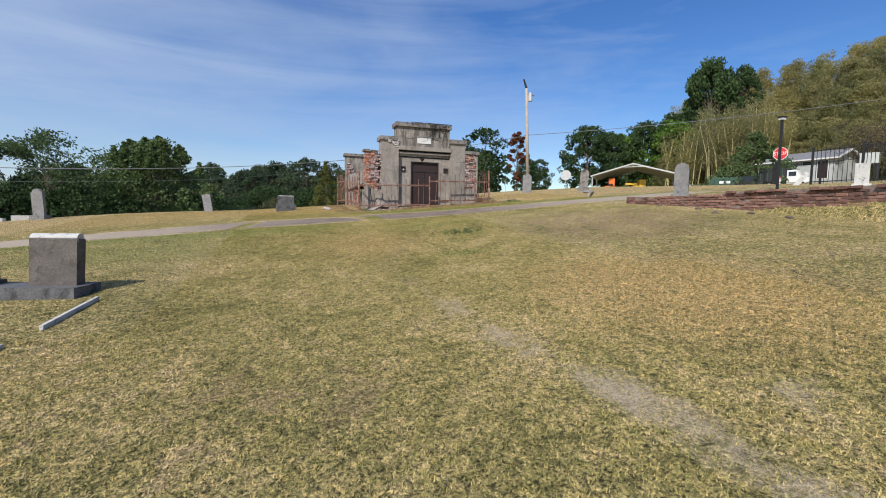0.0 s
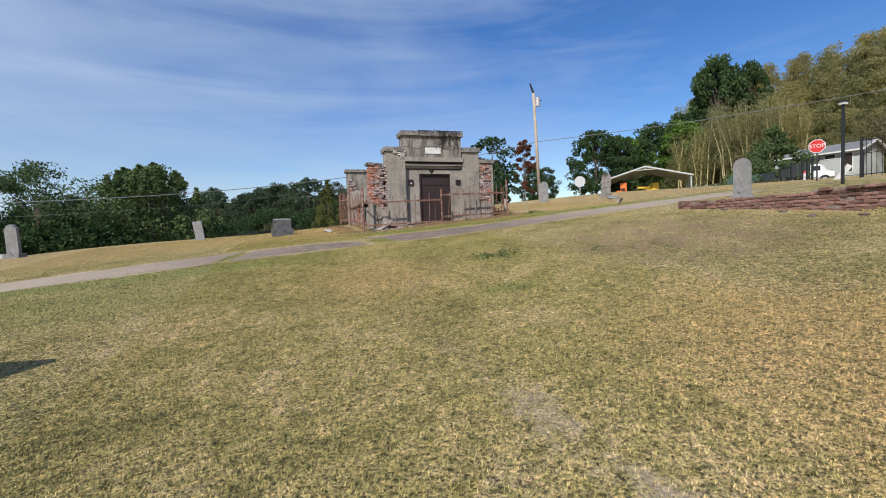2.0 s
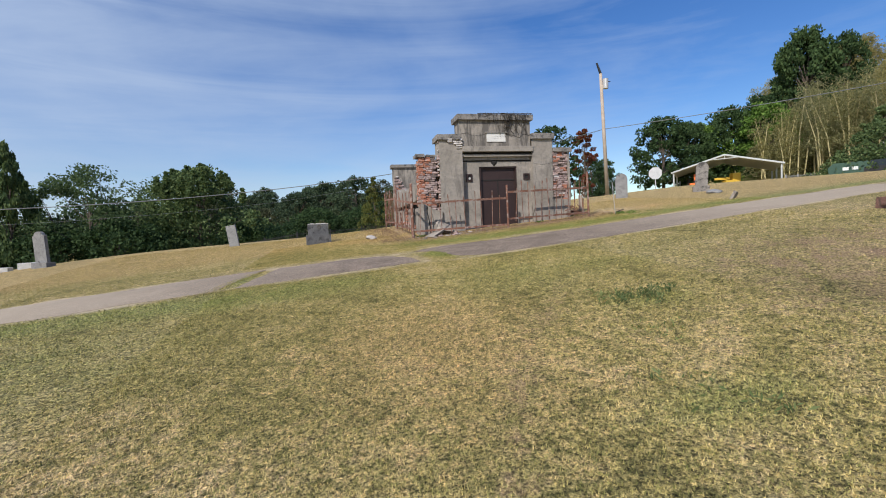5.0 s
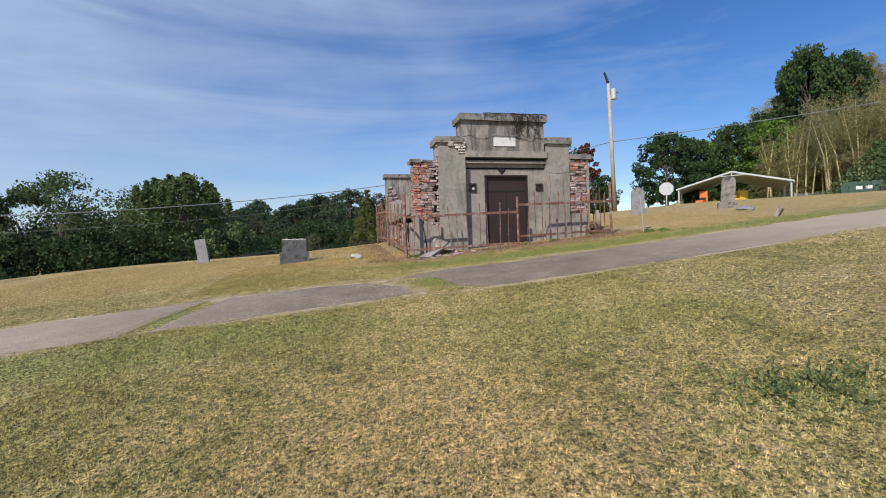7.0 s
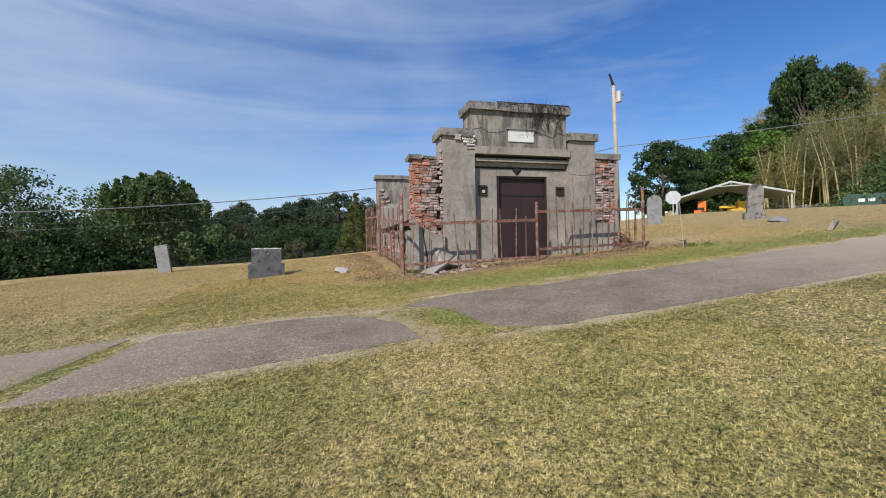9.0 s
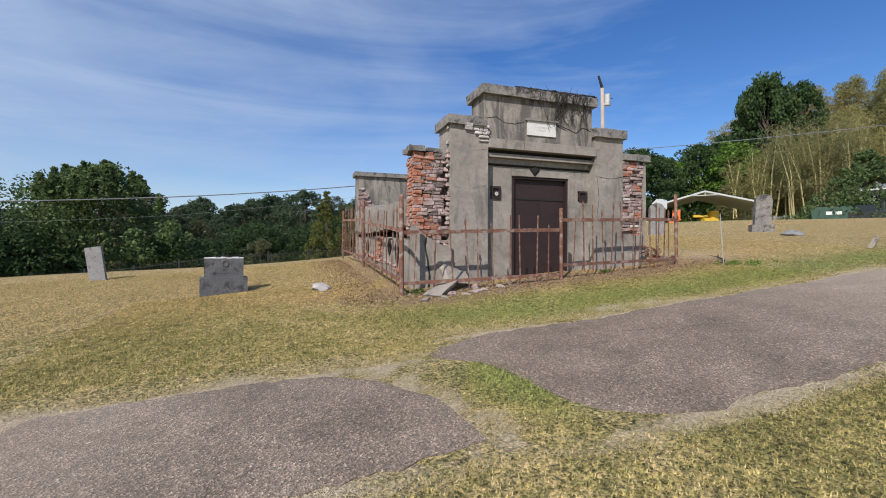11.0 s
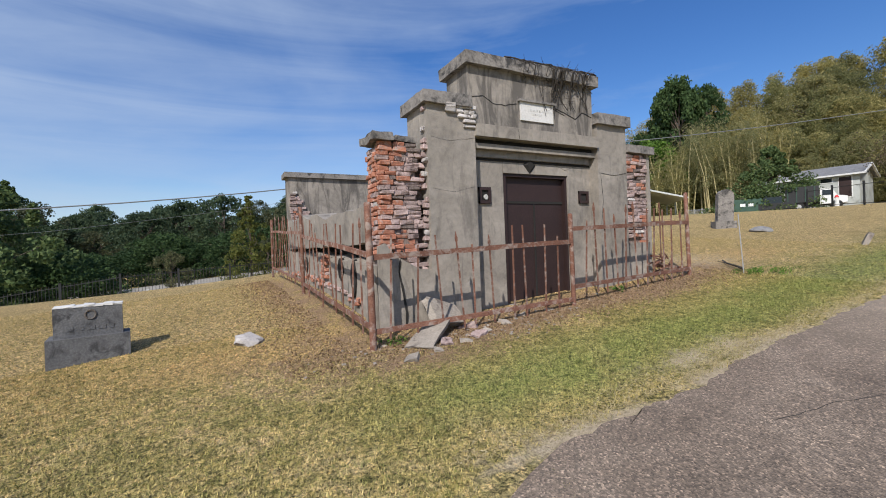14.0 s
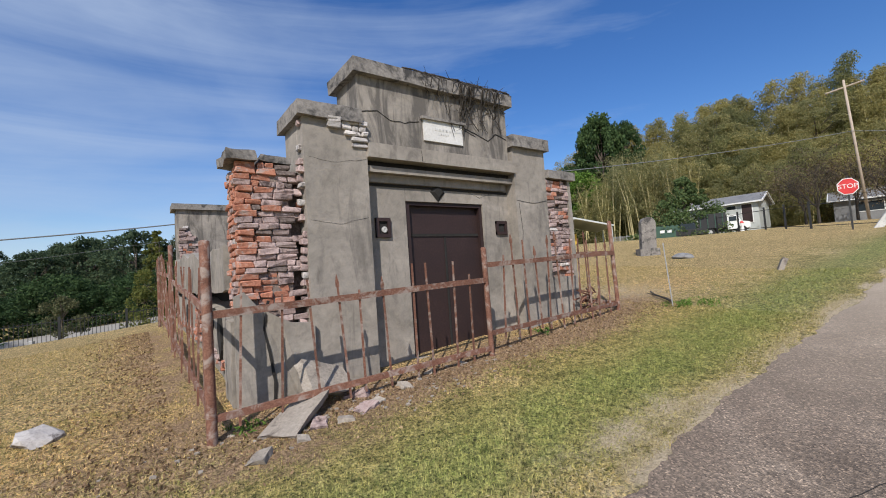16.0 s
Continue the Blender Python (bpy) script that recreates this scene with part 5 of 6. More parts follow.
# ---- dry vines over the parapet ----
vines = thing("dry_vines", 6.3, 19.1, 5.6, "leafless dry vines hanging over the parapet", "vine")
rnd = random.Random(12)
for k in range(34):
    bm = bmesh.new()
    x = rnd.uniform(4.9, 6.9) if k % 3 else rnd.uniform(5.9, 6.95)
    p = Vector((x, 19.40, 5.66))
    run = rnd.uniform(0.12, 0.5) * (1 if x < 6.2 else -1)
    pts = [p, Vector((x + run * 0.5, 19.10, 5.665)), Vector((x + run, 19.0, 5.56))]
    down = rnd.uniform(0.1, 0.55) if k % 4 else rnd.uniform(0.4, 0.75)
    dx = rnd.uniform(-0.08, 0.42) if x < 6.3 else rnd.uniform(-0.1, 0.1)
    for i in range(1, 6):
        pts.append(Vector((pts[2].x + dx * i / 5 + 0.02 * rnd.uniform(-1, 1), 19.02 + 0.10 * min(1, i / 3), 5.5 - down * i / 5)))
    r = rnd.uniform(0.004, 0.009)
    for a, b in zip(pts, pts[1:]):
        bars(bm, a, b, r, r * 0.85, 5)
    for i in range(3):
        q = rnd.choice(pts[1:])
        bars(bm, q, q + Vector((rnd.uniform(-0.14, 0.14), rnd.uniform(-0.1, 0.0), rnd.uniform(-0.06, 0.12))), r * 0.6, 0.002, 4)
    bm.transform(pose(-6.3, -19.1, -5.6))
    part("stem", bm, VINE, vines)
for x0, x1, z in ((5.0, 6.9, 5.645), (5.8, 6.95, 5.655)):
    bm = bmesh.new()
    pts = [Vector((x0 + (x1 - x0) * i / 12, 19.10 + 0.05 * wob(i, 0.9, x0), z + 0.015 * wob(i, 1.3, x1))) for i in range(13)]
    for a, b in zip(pts, pts[1:]):
        bars(bm, a, b, 0.014, 0.012, 5)
    bm.transform(pose(-6.3, -19.1, -5.6))
    part("stem", bm, VINE, vines)

# ---- rubble by the fence ----
def shard(label, x, y, w, d, h, rx, ry, rz, material, seed, lift=0.0):
    random.seed(seed)
    bm = bmesh.new()
    box_bm(bm, -w / 2, w / 2, -d / 2, d / 2, -h / 2, h / 2, 0.12 * min(w, d))
    bmesh.ops.subdivide_edges(bm, edges=bm.edges[:], cuts=2, use_grid_fill=True)
    rough_up(bm, 0.12 * h + 0.01, 7 + seed)
    ob = new("rubble_piece", mesh_of(bm, "rubble_piece", material))
    ob.matrix_basis = pose(x, y, ground(x, y) + h * 0.3 + lift, rx, ry, rz)
    return tagged(ob, label, "rubble", "rubble at the fence")


shard("large grey stucco slab leaning on the pier foot", 3.66, 18.84, 0.44, 0.36, 0.10, 50, 10, 12, RUBBLE, 1, 0.18)
shard("flat grey stucco slab lying under the fence", 3.28, 18.50, 0.62, 0.34, 0.07, 8, -20, 38, RUBBLE, 2, 0.06)
for k, (x, y, s) in enumerate(((3.62, 18.22, 0.13), (2.86, 18.06, 0.17), (3.86, 18.34, 0.17), (4.02, 18.40, 0.11), (4.42, 18.55, 0.13), (3.40, 18.30, 0.16), (4.85, 18.72, 0.10), (3.20, 18.12, 0.09), (3.95, 18.72, 0.2), (5.3, 18.66, 0.1))):
    shard("broken grey stucco and brick lump on dry soil", x, y, s * 1.2, s * 0.9, s * 0.34, rnd.uniform(-12, 12), rnd.uniform(-12, 12), rnd.uniform(0, 180), (RUBBLE, RUBBLE, BRICKD)[k % 3], 10 + k, -0.1 * s)
rubble = bmesh.new()
for k in range(120):
    x, y = rnd.gauss(4.0, 1.1), rnd.gauss(18.5, 0.26)
    s = rnd.uniform(0.006, 0.02)
    box_bm(rubble, x - s, x + s, y - s * 0.7, y + s * 0.7, ground(x, y) - 0.01, ground(x, y) + s * 0.8, s * 0.35)
tagged(new("rubble_crumbs", mesh_of(rubble, "rubble_crumbs", RUBBLE)), "crumbs of mortar and stucco on the soil", "rubble", kind="stuff")
# scrap iron heap inside the fence corner
bm = bmesh.new()
for k in range(14):
    a = Vector((rnd.uniform(7.9, 8.6), rnd.uniform(18.85, 19.05), rnd.uniform(2.1, 2.45)))
    bars(bm, a, a + Vector((rnd.uniform(-0.35, 0.35), rnd.uniform(-0.08, 0.2), rnd.uniform(-0.15, 0.15))), 0.016, 0.014, 5)
tagged(new("scrap_iron", mesh_of(bm, "scrap_iron", RUST)), "tangle of rusted scrap bars inside the fence", "scrap metal", kind="stuff")

# ---- family stone details, kerb and slab by the first grave ----
inscription(ob_family, [(-0.18, 0.40, 0.07, 0.05), (-0.08, 0.40, 0.06, 0.05), (0.02, 0.40, 0.08, 0.05), (0.13, 0.40, 0.07, 0.05), (0.22, 0.40, 0.05, 0.05), (0.0, 0.13, 0.06, 0.05)], -0.132, DSTONE)
bm = bmesh.new()
for k in range(9):
    a = radians(k * 40)
    bars(bm, (0.02 + 0.055 * math.cos(a), -0.132, 0.56 + 0.055 * math.sin(a)), (0.02 + 0.055 * math.cos(a + 0.7), -0.132, 0.56 + 0.055 * math.sin(a + 0.7)), 0.012, None, 5)
part("monogram", bm, BRONZE, ob_family, "carved wreath monogram")
bm = bmesh.new()
for k in range(7):
    x = -0.33 + 0.66 * k / 7
    box_bm(bm, x, x + 0.1, -0.135, 0.135, 0.655, 0.672 + 0.008 * (k % 2), 0.006)
part("top_edge", bm, MARBLE, ob_family, "white chipped top edge")
bm = bmesh.new()
bars(bm, (-0.29, 0.065, 0.862), (0.29, 0.065, 0.862), 0.065, None, 12)
part("rolled_top", bm, WSTONE, ob_first, "pale rolled top")


def kerb(label, a, b, w, h):
    bm = bmesh.new()
    a, b = Vector((*a, 0)), Vector((*b, 0))
    s = (b - a).normalized().cross(Vector((0, 0, 1))) * w / 2
    za, zb = ground(a.x, a.y), ground(b.x, b.y)
    lo = [bm.verts.new(p) for p in (a - s + Vector((0, 0, za - 0.1)), a + s + Vector((0, 0, za - 0.1)), b + s + Vector((0, 0, zb - 0.1)), b - s + Vector((0, 0, zb - 0.1)))]
    hi = [bm.verts.new(v.co + Vector((0, 0, 0.1 + h))) for v in lo]
    bm.faces.new(lo[::-1])
    bm.faces.new(hi)
    for i in range(4):
        bm.faces.new((lo[i], lo[i - 1], hi[i - 1], hi[i]))
    chamfer(bm, 0.012, 2)
    tagged(new("grave_kerb", mesh_of(bm, "grave_kerb", WSTONE)), label, "kerb", "grave kerbs")


kerb("thin pale stone kerb of a grave in grass", (-2.36, 6.45), (-2.42, 5.3), 0.035, 0.05)
kerb("flat pale stone slab end in grass", (-2.5, 4.72), (-3.6, 4.9), 0.22, 0.05)
slab_stone("gravestone", "brown-grey gravestone beside its twin", -3.98, 7.2, -14, 0.58, 0.15, 0.62, BRONZE, "flat", (0, 0), (0.5, 0.42, 0.2))
for x, y, w in ((-14.2, 27.2, 1.1), (-13.0, 27.6, 0.9)):
    ob = slab_stone("low_gravestone", "low pale flat grave marker at the lawn edge", x, y, 10, w, 0.45, 0.22, WSTONE, "flat")
boulder("fallen_stone", "pale fallen stone in the grass", 16.2, 21.1, 0.32, GSTONE, 5, 0.4)
for x, y in ((10.2, 10.0), (9.7, 7.8), (10.1, 8.6), (10.0, 6.3), (10.1, 7.2)):
    boulder("fallen_brick", "pale broken brick lying in grass below the wall", x, y, 0.08, MORTAR, int(x * 10 + y), 0.45)

# ---- raised brick plot wall ----
plot = thing("plot_wall", 10.5, 7.0, 1.6, "low weathered red brick retaining wall with ragged top", "brick wall")
PLOT_INV = pose(-10.5, -7.0, -1.6)
RED = [brick_mesh("brick", REDBRICK, 50 + k, 0.215, 0.11, 0.062) for k in range(4)]


def wall_x(y):
    return 10.25 + 0.10 * (11.3 - y) if y > 7 else 10.68 + 0.03 * (7 - y)


bm = bmesh.new()
sec = []
for i in range(40):
    y = 11.3 - 17.3 * i / 39
    x = wall_x(y)
    t = 2.10 + (0.09 if y < 8.2 else 0.0)
    sec.append([bm.verts.new(p) for p in ((x, y, 0.4), (x + 0.40, y, 0.4), (x + 0.40, y, t), (x, y, t))])
for a, b in zip(sec, sec[1:]):
    for i in range(4):
        bm.faces.new((a[i], b[i], b[(i + 1) % 4], a[(i + 1) % 4]))
bm.faces.new(sec[0][::-1])
bm.faces.new(sec[-1])
rough_up(bm, 0.02, 4)
bm.transform(PLOT_INV)
core = part("wall_core", bm, PIERMORTAR, plot)
bm = bmesh.new()
box_bm(bm, 10.35, 16.2, 11.22, 11.5, 1.7, 2.16)
bmesh.ops.subdivide_edges(bm, edges=bm.edges[:], cuts=8, use_grid_fill=True)
rough_up(bm, 0.03, 3)
bm.transform(PLOT_INV)
part("north_return", bm, REDBRICK, plot)
count, joined = 0, bmesh.new()
for c in range(15):
    z = 1.16 + 0.072 * c
    y = 11.25 - (0.11 if c % 2 else 0)
    while y > -5.8:
        x = wall_x(y)
        top = 2.12 + (0.10 if y < 8.2 else 0.0)
        if ground(x - 0.25, y) - 0.06 < z < top and rnd.random() < (0.96 if z < top - 0.09 else 0.82):
            proud = rnd.uniform(-0.012, 0.014) + (0.06 if y < 8.2 and z > 2.12 else 0)
            m = PLOT_INV @ pose(x + 0.03 - proud, y, z + rnd.uniform(-0.005, 0.005), rnd.uniform(-2, 2), rnd.uniform(-2, 2), 90 + rnd.uniform(-3, 3))
            if y > 2.6 and count < 300:
                piece("brick", rnd.choice(RED), core, m)
                count += 1
            else:
                start = len(joined.verts)
                joined.from_mesh(rnd.choice(RED))
                joined.verts.ensure_lookup_table()
                bmesh.ops.transform(joined, matrix=m, verts=joined.verts[start:])
        y -= 0.228
tagged(part("brick_courses", joined, REDBRICK, plot), kind="stuff")


# ---- signs, lamp, poles, cables ----
def octagon(r):
    return [(r * math.cos(radians(22.5 + 45 * i)), r * math.sin(radians(22.5 + 45 * i))) for i in range(8)]


def plate(bm, pts, y0, y1):
    f = [bm.verts.new((x, y0, z)) for x, z in pts]
    g = [bm.verts.new((x, y1, z)) for x, z in pts]
    bm.faces.new(f)
    bm.faces.new(g[::-1])
    for i in range(len(pts)):
        bm.faces.new((f[i], f[i - 1], g[i - 1], g[i]))


SX, SY = 29.8, 19.6
sign = thing("stop_sign", SX, SY, ground(SX, SY), "red octagonal stop sign on a dark steel post", "road sign", turn=-68)
SZ = 5.75 - ground(SX, SY)
bm = bmesh.new()
plate(bm, [(x, z + SZ) for x, z in octagon(0.42)], -0.012, 0.0)
part("border", bm, WHITEP, sign, "white border")
bm = bmesh.new()
plate(bm, [(x, z + SZ) for x, z in octagon(0.385)], -0.018, -0.013)
part("face", bm, REDP, sign)
txt = bpy.data.curves.new("lettering", "FONT")
txt.body, txt.align_x, txt.align_y, txt.size, txt.extrude = "STOP", "CENTER", "CENTER", 0.30, 0.003
tx = new("lettering_text", txt)
dg = bpy.context.evaluated_depsgraph_get()
tm = bpy.data.meshes.new_from_object(tx.evaluated_get(dg))
bpy.data.objects.remove(tx)
tm.materials.append(WHITEP)
letters = new("lettering", tm)
letters.parent = sign
letters.matrix_basis = pose(0, -0.024, SZ, 90, 0, 0)
tagged(letters, "white word STOP")
bm = bmesh.new()
box_bm(bm, -0.035, 0.035, 0.001, 0.04, -0.2, SZ + 0.5)
part("post", bm, BLACKP, sign)

rs = thing("round_road_sign", 23.0, 33.2, ground(23, 33.2), "plain grey back of a road sign on a thin post", "road sign", turn=-38)
bm = bmesh.new()
zz = 5.2 - ground(23, 33.2)
plate(bm, [(x, z + zz) for x, z in octagon(0.47)], -0.012, 0.0)
part("face", bm, STEEL, rs)
bm = bmesh.new()
box_bm(bm, -0.03, 0.03, 0.001, 0.04, -0.2, zz + 0.4)
part("post", bm, STEEL, rs)

lamp = thing("lamp_post", 17.9, 11.8, ground(17.9, 11.8), "black square lamp post with a small pale head", "street lamp")
LZ = 5.42 - ground(17.9, 11.8)
bm = bmesh.new()
box_bm(bm, -0.036, 0.036, -0.036, 0.036, -0.2, LZ)
chamfer(bm, 0.01)
part("post", bm, BLACKP, lamp)
bm = bmesh.new()
box_bm(bm, -0.13, 0.13, -0.10, 0.10, LZ + 0.001, LZ + 0.06)
chamfer(bm, 0.015)
part("lamp_cap", bm, BLACKP, lamp)
bm = bmesh.new()
box_bm(bm, -0.10, 0.10, -0.08, 0.08, LZ - 0.07, LZ)
chamfer(bm, 0.01)
part("lamp_lens", bm, WHITEP, lamp, "white lamp lens")

thin = thing("sign_post", 9.35, 18.1, ground(9.35, 18.1), "thin bent galvanised post leaning in grass", "post")
bm = bmesh.new()
bars(bm, (0, 0, -0.15), (-0.10, 0.02, 1.06), 0.009, 0.009, 6)
part("post", bm, STEEL, thin)


def utility_pole(label, foot, top, r, arm=None, box=False):
    ob = thing("utility_pole", *foot, label, "utility pole")
    f = Vector(foot)
    t = Vector(top) - f
    bm = bmesh.new()
    bars(bm, (0, 0, -0.3), t, r, r * 0.7, 10)
    part("pole", bm, WOODP, ob, "", True)
    if arm:
        bm = bmesh.new()
        c = t * 0.95
        bars(bm, c - Vector(arm), c + Vector(arm), 0.07, None, 6)
        part("crossarm", bm, WOODP, ob)
    if box:
        bm = bmesh.new()
        c = t * 0.93
        bars(bm, c + Vector((0.3, -0.1, -0.45)), c + Vector((0.3, -0.1, 0.25)), 0.2, 0.2, 12)
        part("transformer", bm, STEEL, ob, "grey transformer drum")
        bm = bmesh.new()
        bars(bm, t, t + Vector((-0.3, 0.0, 0.75)), 0.10, 0.07, 6)
        part("bracket", bm, BLACKP, ob, "dark bracket at the pole top")
        bm = bmesh.new()
        bars(bm, c + Vector((0, 0, 0.1)), c + Vector((0.7, -0.1, 0.05)), 0.03, None, 5)
        part("insulator_arm", bm, BLACKP, ob)
    return ob


utility_pole("bleached utility pole with a transformer at its top", (20.4, 35.3, ground(20.4, 35.3)), (19.4, 34.3, 12.7), 0.15, None, True)
utility_pole("leaning brown utility pole with a crossarm", (56.2, 23.3, ground(56.2, 23.3)), (54.5, 23.6, 17.9), 0.13, (0.5, -1.25, 0.25))


def cable(label, pts, r):
    bm = bmesh.new()
    rings = []
    for i, p in enumerate(pts):
        d = (pts[min(i + 1, len(pts) - 1)] - pts[max(i - 1, 0)]).normalized()
        s = d.cross(Vector((0, 0, 1))).normalized()
        u = s.cross(d)
        rings.append([bm.verts.new(p + (s * math.cos(k * 1.2566) + u * math.sin(k * 1.2566)) * r) for k in range(5)])
    for a, b in zip(rings, rings[1:]):
        for k in range(5):
            bm.faces.new((a[k], a[k - 1], b[k - 1], b[k]))
    bm.faces.new(rings[0])
    bm.faces.new(rings[-1][::-1])
    tagged(new("overhead_cable", mesh_of(bm, "overhead_cable", CABLE, True)), label, "cable", "overhead cables")


left = [Vector((20.0 - 0.99 * s, 34.9 - 0.139 * s, 8.8 - 0.2564 * s + 0.0032 * s * s)) for s in np.linspace(0, 62, 32)]
cable("thin overhead cable sagging from the pole", left, 0.022)
cable("second thin cable hung below the first", [v + Vector((0.0, 0.6, -0.7 * min(1, i / 12))) for i, v in enumerate(left)], 0.005)
a, b = Vector((20.0, 34.9, 8.8)), Vector((54.8, 23.5, 13.2))
cable("overhead cable between two poles", [a.lerp(b, i / 24) - Vector((0, 0, 1.5 * (i / 24) * (1 - i / 24))) for i in range(25)], 0.026)
cable("overhead cable running on from the pole", [b.lerp(Vector((95, 8, 16)), i / 12) - Vector((0, 0, 2.0 * (i / 12) * (1 - i / 12))) for i in range(13)], 0.026)

# ---- open shed beyond the rise ----
shed = thing("open_shed", 44.2, 48.0, ground(44.2, 48.0), "open pole shed with a low grey metal gable roof", "shed", turn=-45)
G0 = ground(44.2, 48.0)
HW, EAVE, PEAK = 5.3, 7.15 - G0, 8.65 - G0
for s in (-1, 1):
    bm = bmesh.new()
    v = [bm.verts.new(p) for p in ((0, -3, PEAK), (s * HW, -3, EAVE), (s * HW, 7, EAVE), (0, 7, PEAK))]
    w = [bm.verts.new(q.co + Vector((0, 0, -0.10))) for q in v]
    bm.faces.new(v)
    bm.faces.new(w[::-1])
    for i in range(4):
        bm.faces.new((v[i], v[i - 1], w[i - 1], w[i]))
    part("roof_panel", bm, STEEL, shed)
    bm = bmesh.new()
    bars(bm, (0, -3.05, PEAK - 0.12), (s * HW, -3.05, EAVE - 0.12), 0.09, None, 4)
    part("rafter", bm, HOUSEP, shed, "pale gable board")
    for y in (-2.9, 2, 6.9):
        bm = bmesh.new()
        bars(bm, (s * (HW - 0.25), y, -0.3), (s * (HW - 0.25), y, EAVE - 0.1), 0.09, None, 6)
        part("post", bm, HOUSEP, shed)
bm = bmesh.new()
bars(bm, (-1.7, -3.04, PEAK - 0.52), (1.7, -3.04, PEAK - 0.52), 0.06, None, 4)
part("tie_beam", bm, HOUSEP, shed)
bm = bmesh.new()
bars(bm, (0, -3.04, PEAK - 0.5), (0, -3.04, PEAK - 0.15), 0.05, None, 4)
part("king_post", bm, HOUSEP, shed)


def machine(name, label, x, y, material, parts, turn=0):
    ob = thing(name, x, y, ground(x, y), label, "machine", turn=turn)
    for pname, a, m in parts:
        bm = bmesh.new()
        box_bm(bm, *a)
        chamfer(bm, 0.05)
        part(pname, bm, m or material, ob)
    for wx in (-0.6, 0.6):
        for wy in (-0.5, 0.5):
            bm = bmesh.new()
            bars(bm, (wx, wy - 0.12, 0.35), (wx, wy + 0.12, 0.35), 0.35, None, 14)
            part("wheel", bm, RUBBER, ob)
    return ob


machine("tractor", "small orange tractor parked under the shed", 40.4, 48.2, ORANGEP, [("body", (-0.9, 0.7, -0.35, 0.35, 0.45, 1.0), None), ("seat", (0.2, 0.6, -0.25, 0.25, 1.0, 1.35), BLACKP), ("roll_bar", (0.7, 0.8, -0.4, 0.4, 0.9, 2.1), None)], 30)
machine("loader", "small yellow loader parked under the shed", 44.6, 47.2, YELLOWP, [("body", (-1.0, 0.6, -0.45, 0.45, 0.45, 1.1), None), ("cab", (-0.2, 0.6, -0.4, 0.4, 1.1, 1.9), None), ("arm", (-2.0, -0.4, -0.1, 0.1, 1.2, 1.45), None)], -20)

# ---- white house, second house, truck, container ----
def gable_house(label, x, y, turn, length, depth, eave, ridge, wall_mat, openings, base=0.0):
    z0 = ground(x, y) + base
    ob = thing("house", x, y, z0, label, "house", turn=turn)
    bm = bmesh.new()
    pts = [(-depth / 2, -2.2), (depth / 2, -2.2), (depth / 2, eave), (0, ridge - 0.12), (-depth / 2, eave)]
    f = [bm.verts.new((-length / 2, py, pz)) for py, pz in pts]
    g = [bm.verts.new((length / 2, py, pz)) for py, pz in pts]
    bm.faces.new(f)
    bm.faces.new(g[::-1])
    for i in range(5):
        bm.faces.new((f[i], f[i - 1], g[i - 1], g[i]))
    part("wall", bm, wall_mat, ob)
    for s in (-1, 1):
        bm = bmesh.new()
        e = 0.4
        k = (ridge - eave) / (depth / 2)
        v = [bm.verts.new(p) for p in ((-length / 2 - e, 0, ridge), (length / 2 + e, 0, ridge), (length / 2 + e, s * (depth / 2 + e), eave - k * e), (-length / 2 - e, s * (depth / 2 + e), eave - k * e))]
        w = [bm.verts.new(q.co + Vector((0, 0, -0.16))) for q in v]
        bm.faces.new(v)
        bm.faces.new(w[::-1])
        for i in range(4):
            bm.faces.new((v[i], v[i - 1], w[i - 1], w[i]))
        part("roof", bm, ROOF, ob)
        for xe in (-length / 2 - e - 0.03, length / 2 + e + 0.03):
            bm = bmesh.new()
            bars(bm, (xe, 0, ridge - 0.1), (xe, s * (depth / 2 + e), eave - k * e - 0.1), 0.12, None, 4)
            part("bargeboard", bm, WHITEP, ob)
        bm = bmesh.new()
        bars(bm, (-length / 2 - e, s * (depth / 2 + e + 0.03), eave - k * e - 0.1), (length / 2 + e, s * (depth / 2 + e + 0.03), eave - k * e - 0.1), 0.11, None, 4)
        part("fascia", bm, WHITEP, ob)
    for name, a, b, c, d, m in openings:
        bm = bmesh.new()
        box_bm(bm, a - 0.08, b + 0.08, -depth / 2 - 0.03, -depth / 2 + 0.02, c - 0.08, d + 0.08)
        fr = part(name + "_frame", bm, WHITEP, ob)
        bm = bmesh.new()
        box_bm(bm, a, b, -depth / 2 - 0.045, -depth / 2 - 0.031, c, d)
        part(name, bm, m, fr)
    return ob


gable_house("white weatherboard house with a grey gable roof", 60.4, 36.6, -82, 8.0, 6.0, 2.45, 3.5, HOUSEP, [("door", 2.45, 3.4, 0.0, 2.0, DOORM), ("window", 1.0, 1.9, 1.6, 2.0, GLASS), ("window", -2.0, -0.6, 1.2, 2.0, GLASS)], 1.0)
gable_house("low pale grey house behind a bare brown tree", 71.0, 22.0, -80, 13.0, 7.0, 2.6, 3.8, SHADEDP, [("door", 0.5, 1.4, 0.0, 2.0, WHITEP), ("window", -4.5, -2.5, 1.0, 2.0, GLASS), ("window", 3.0, 5.0, 1.0, 2.0, GLASS)], 0.7)


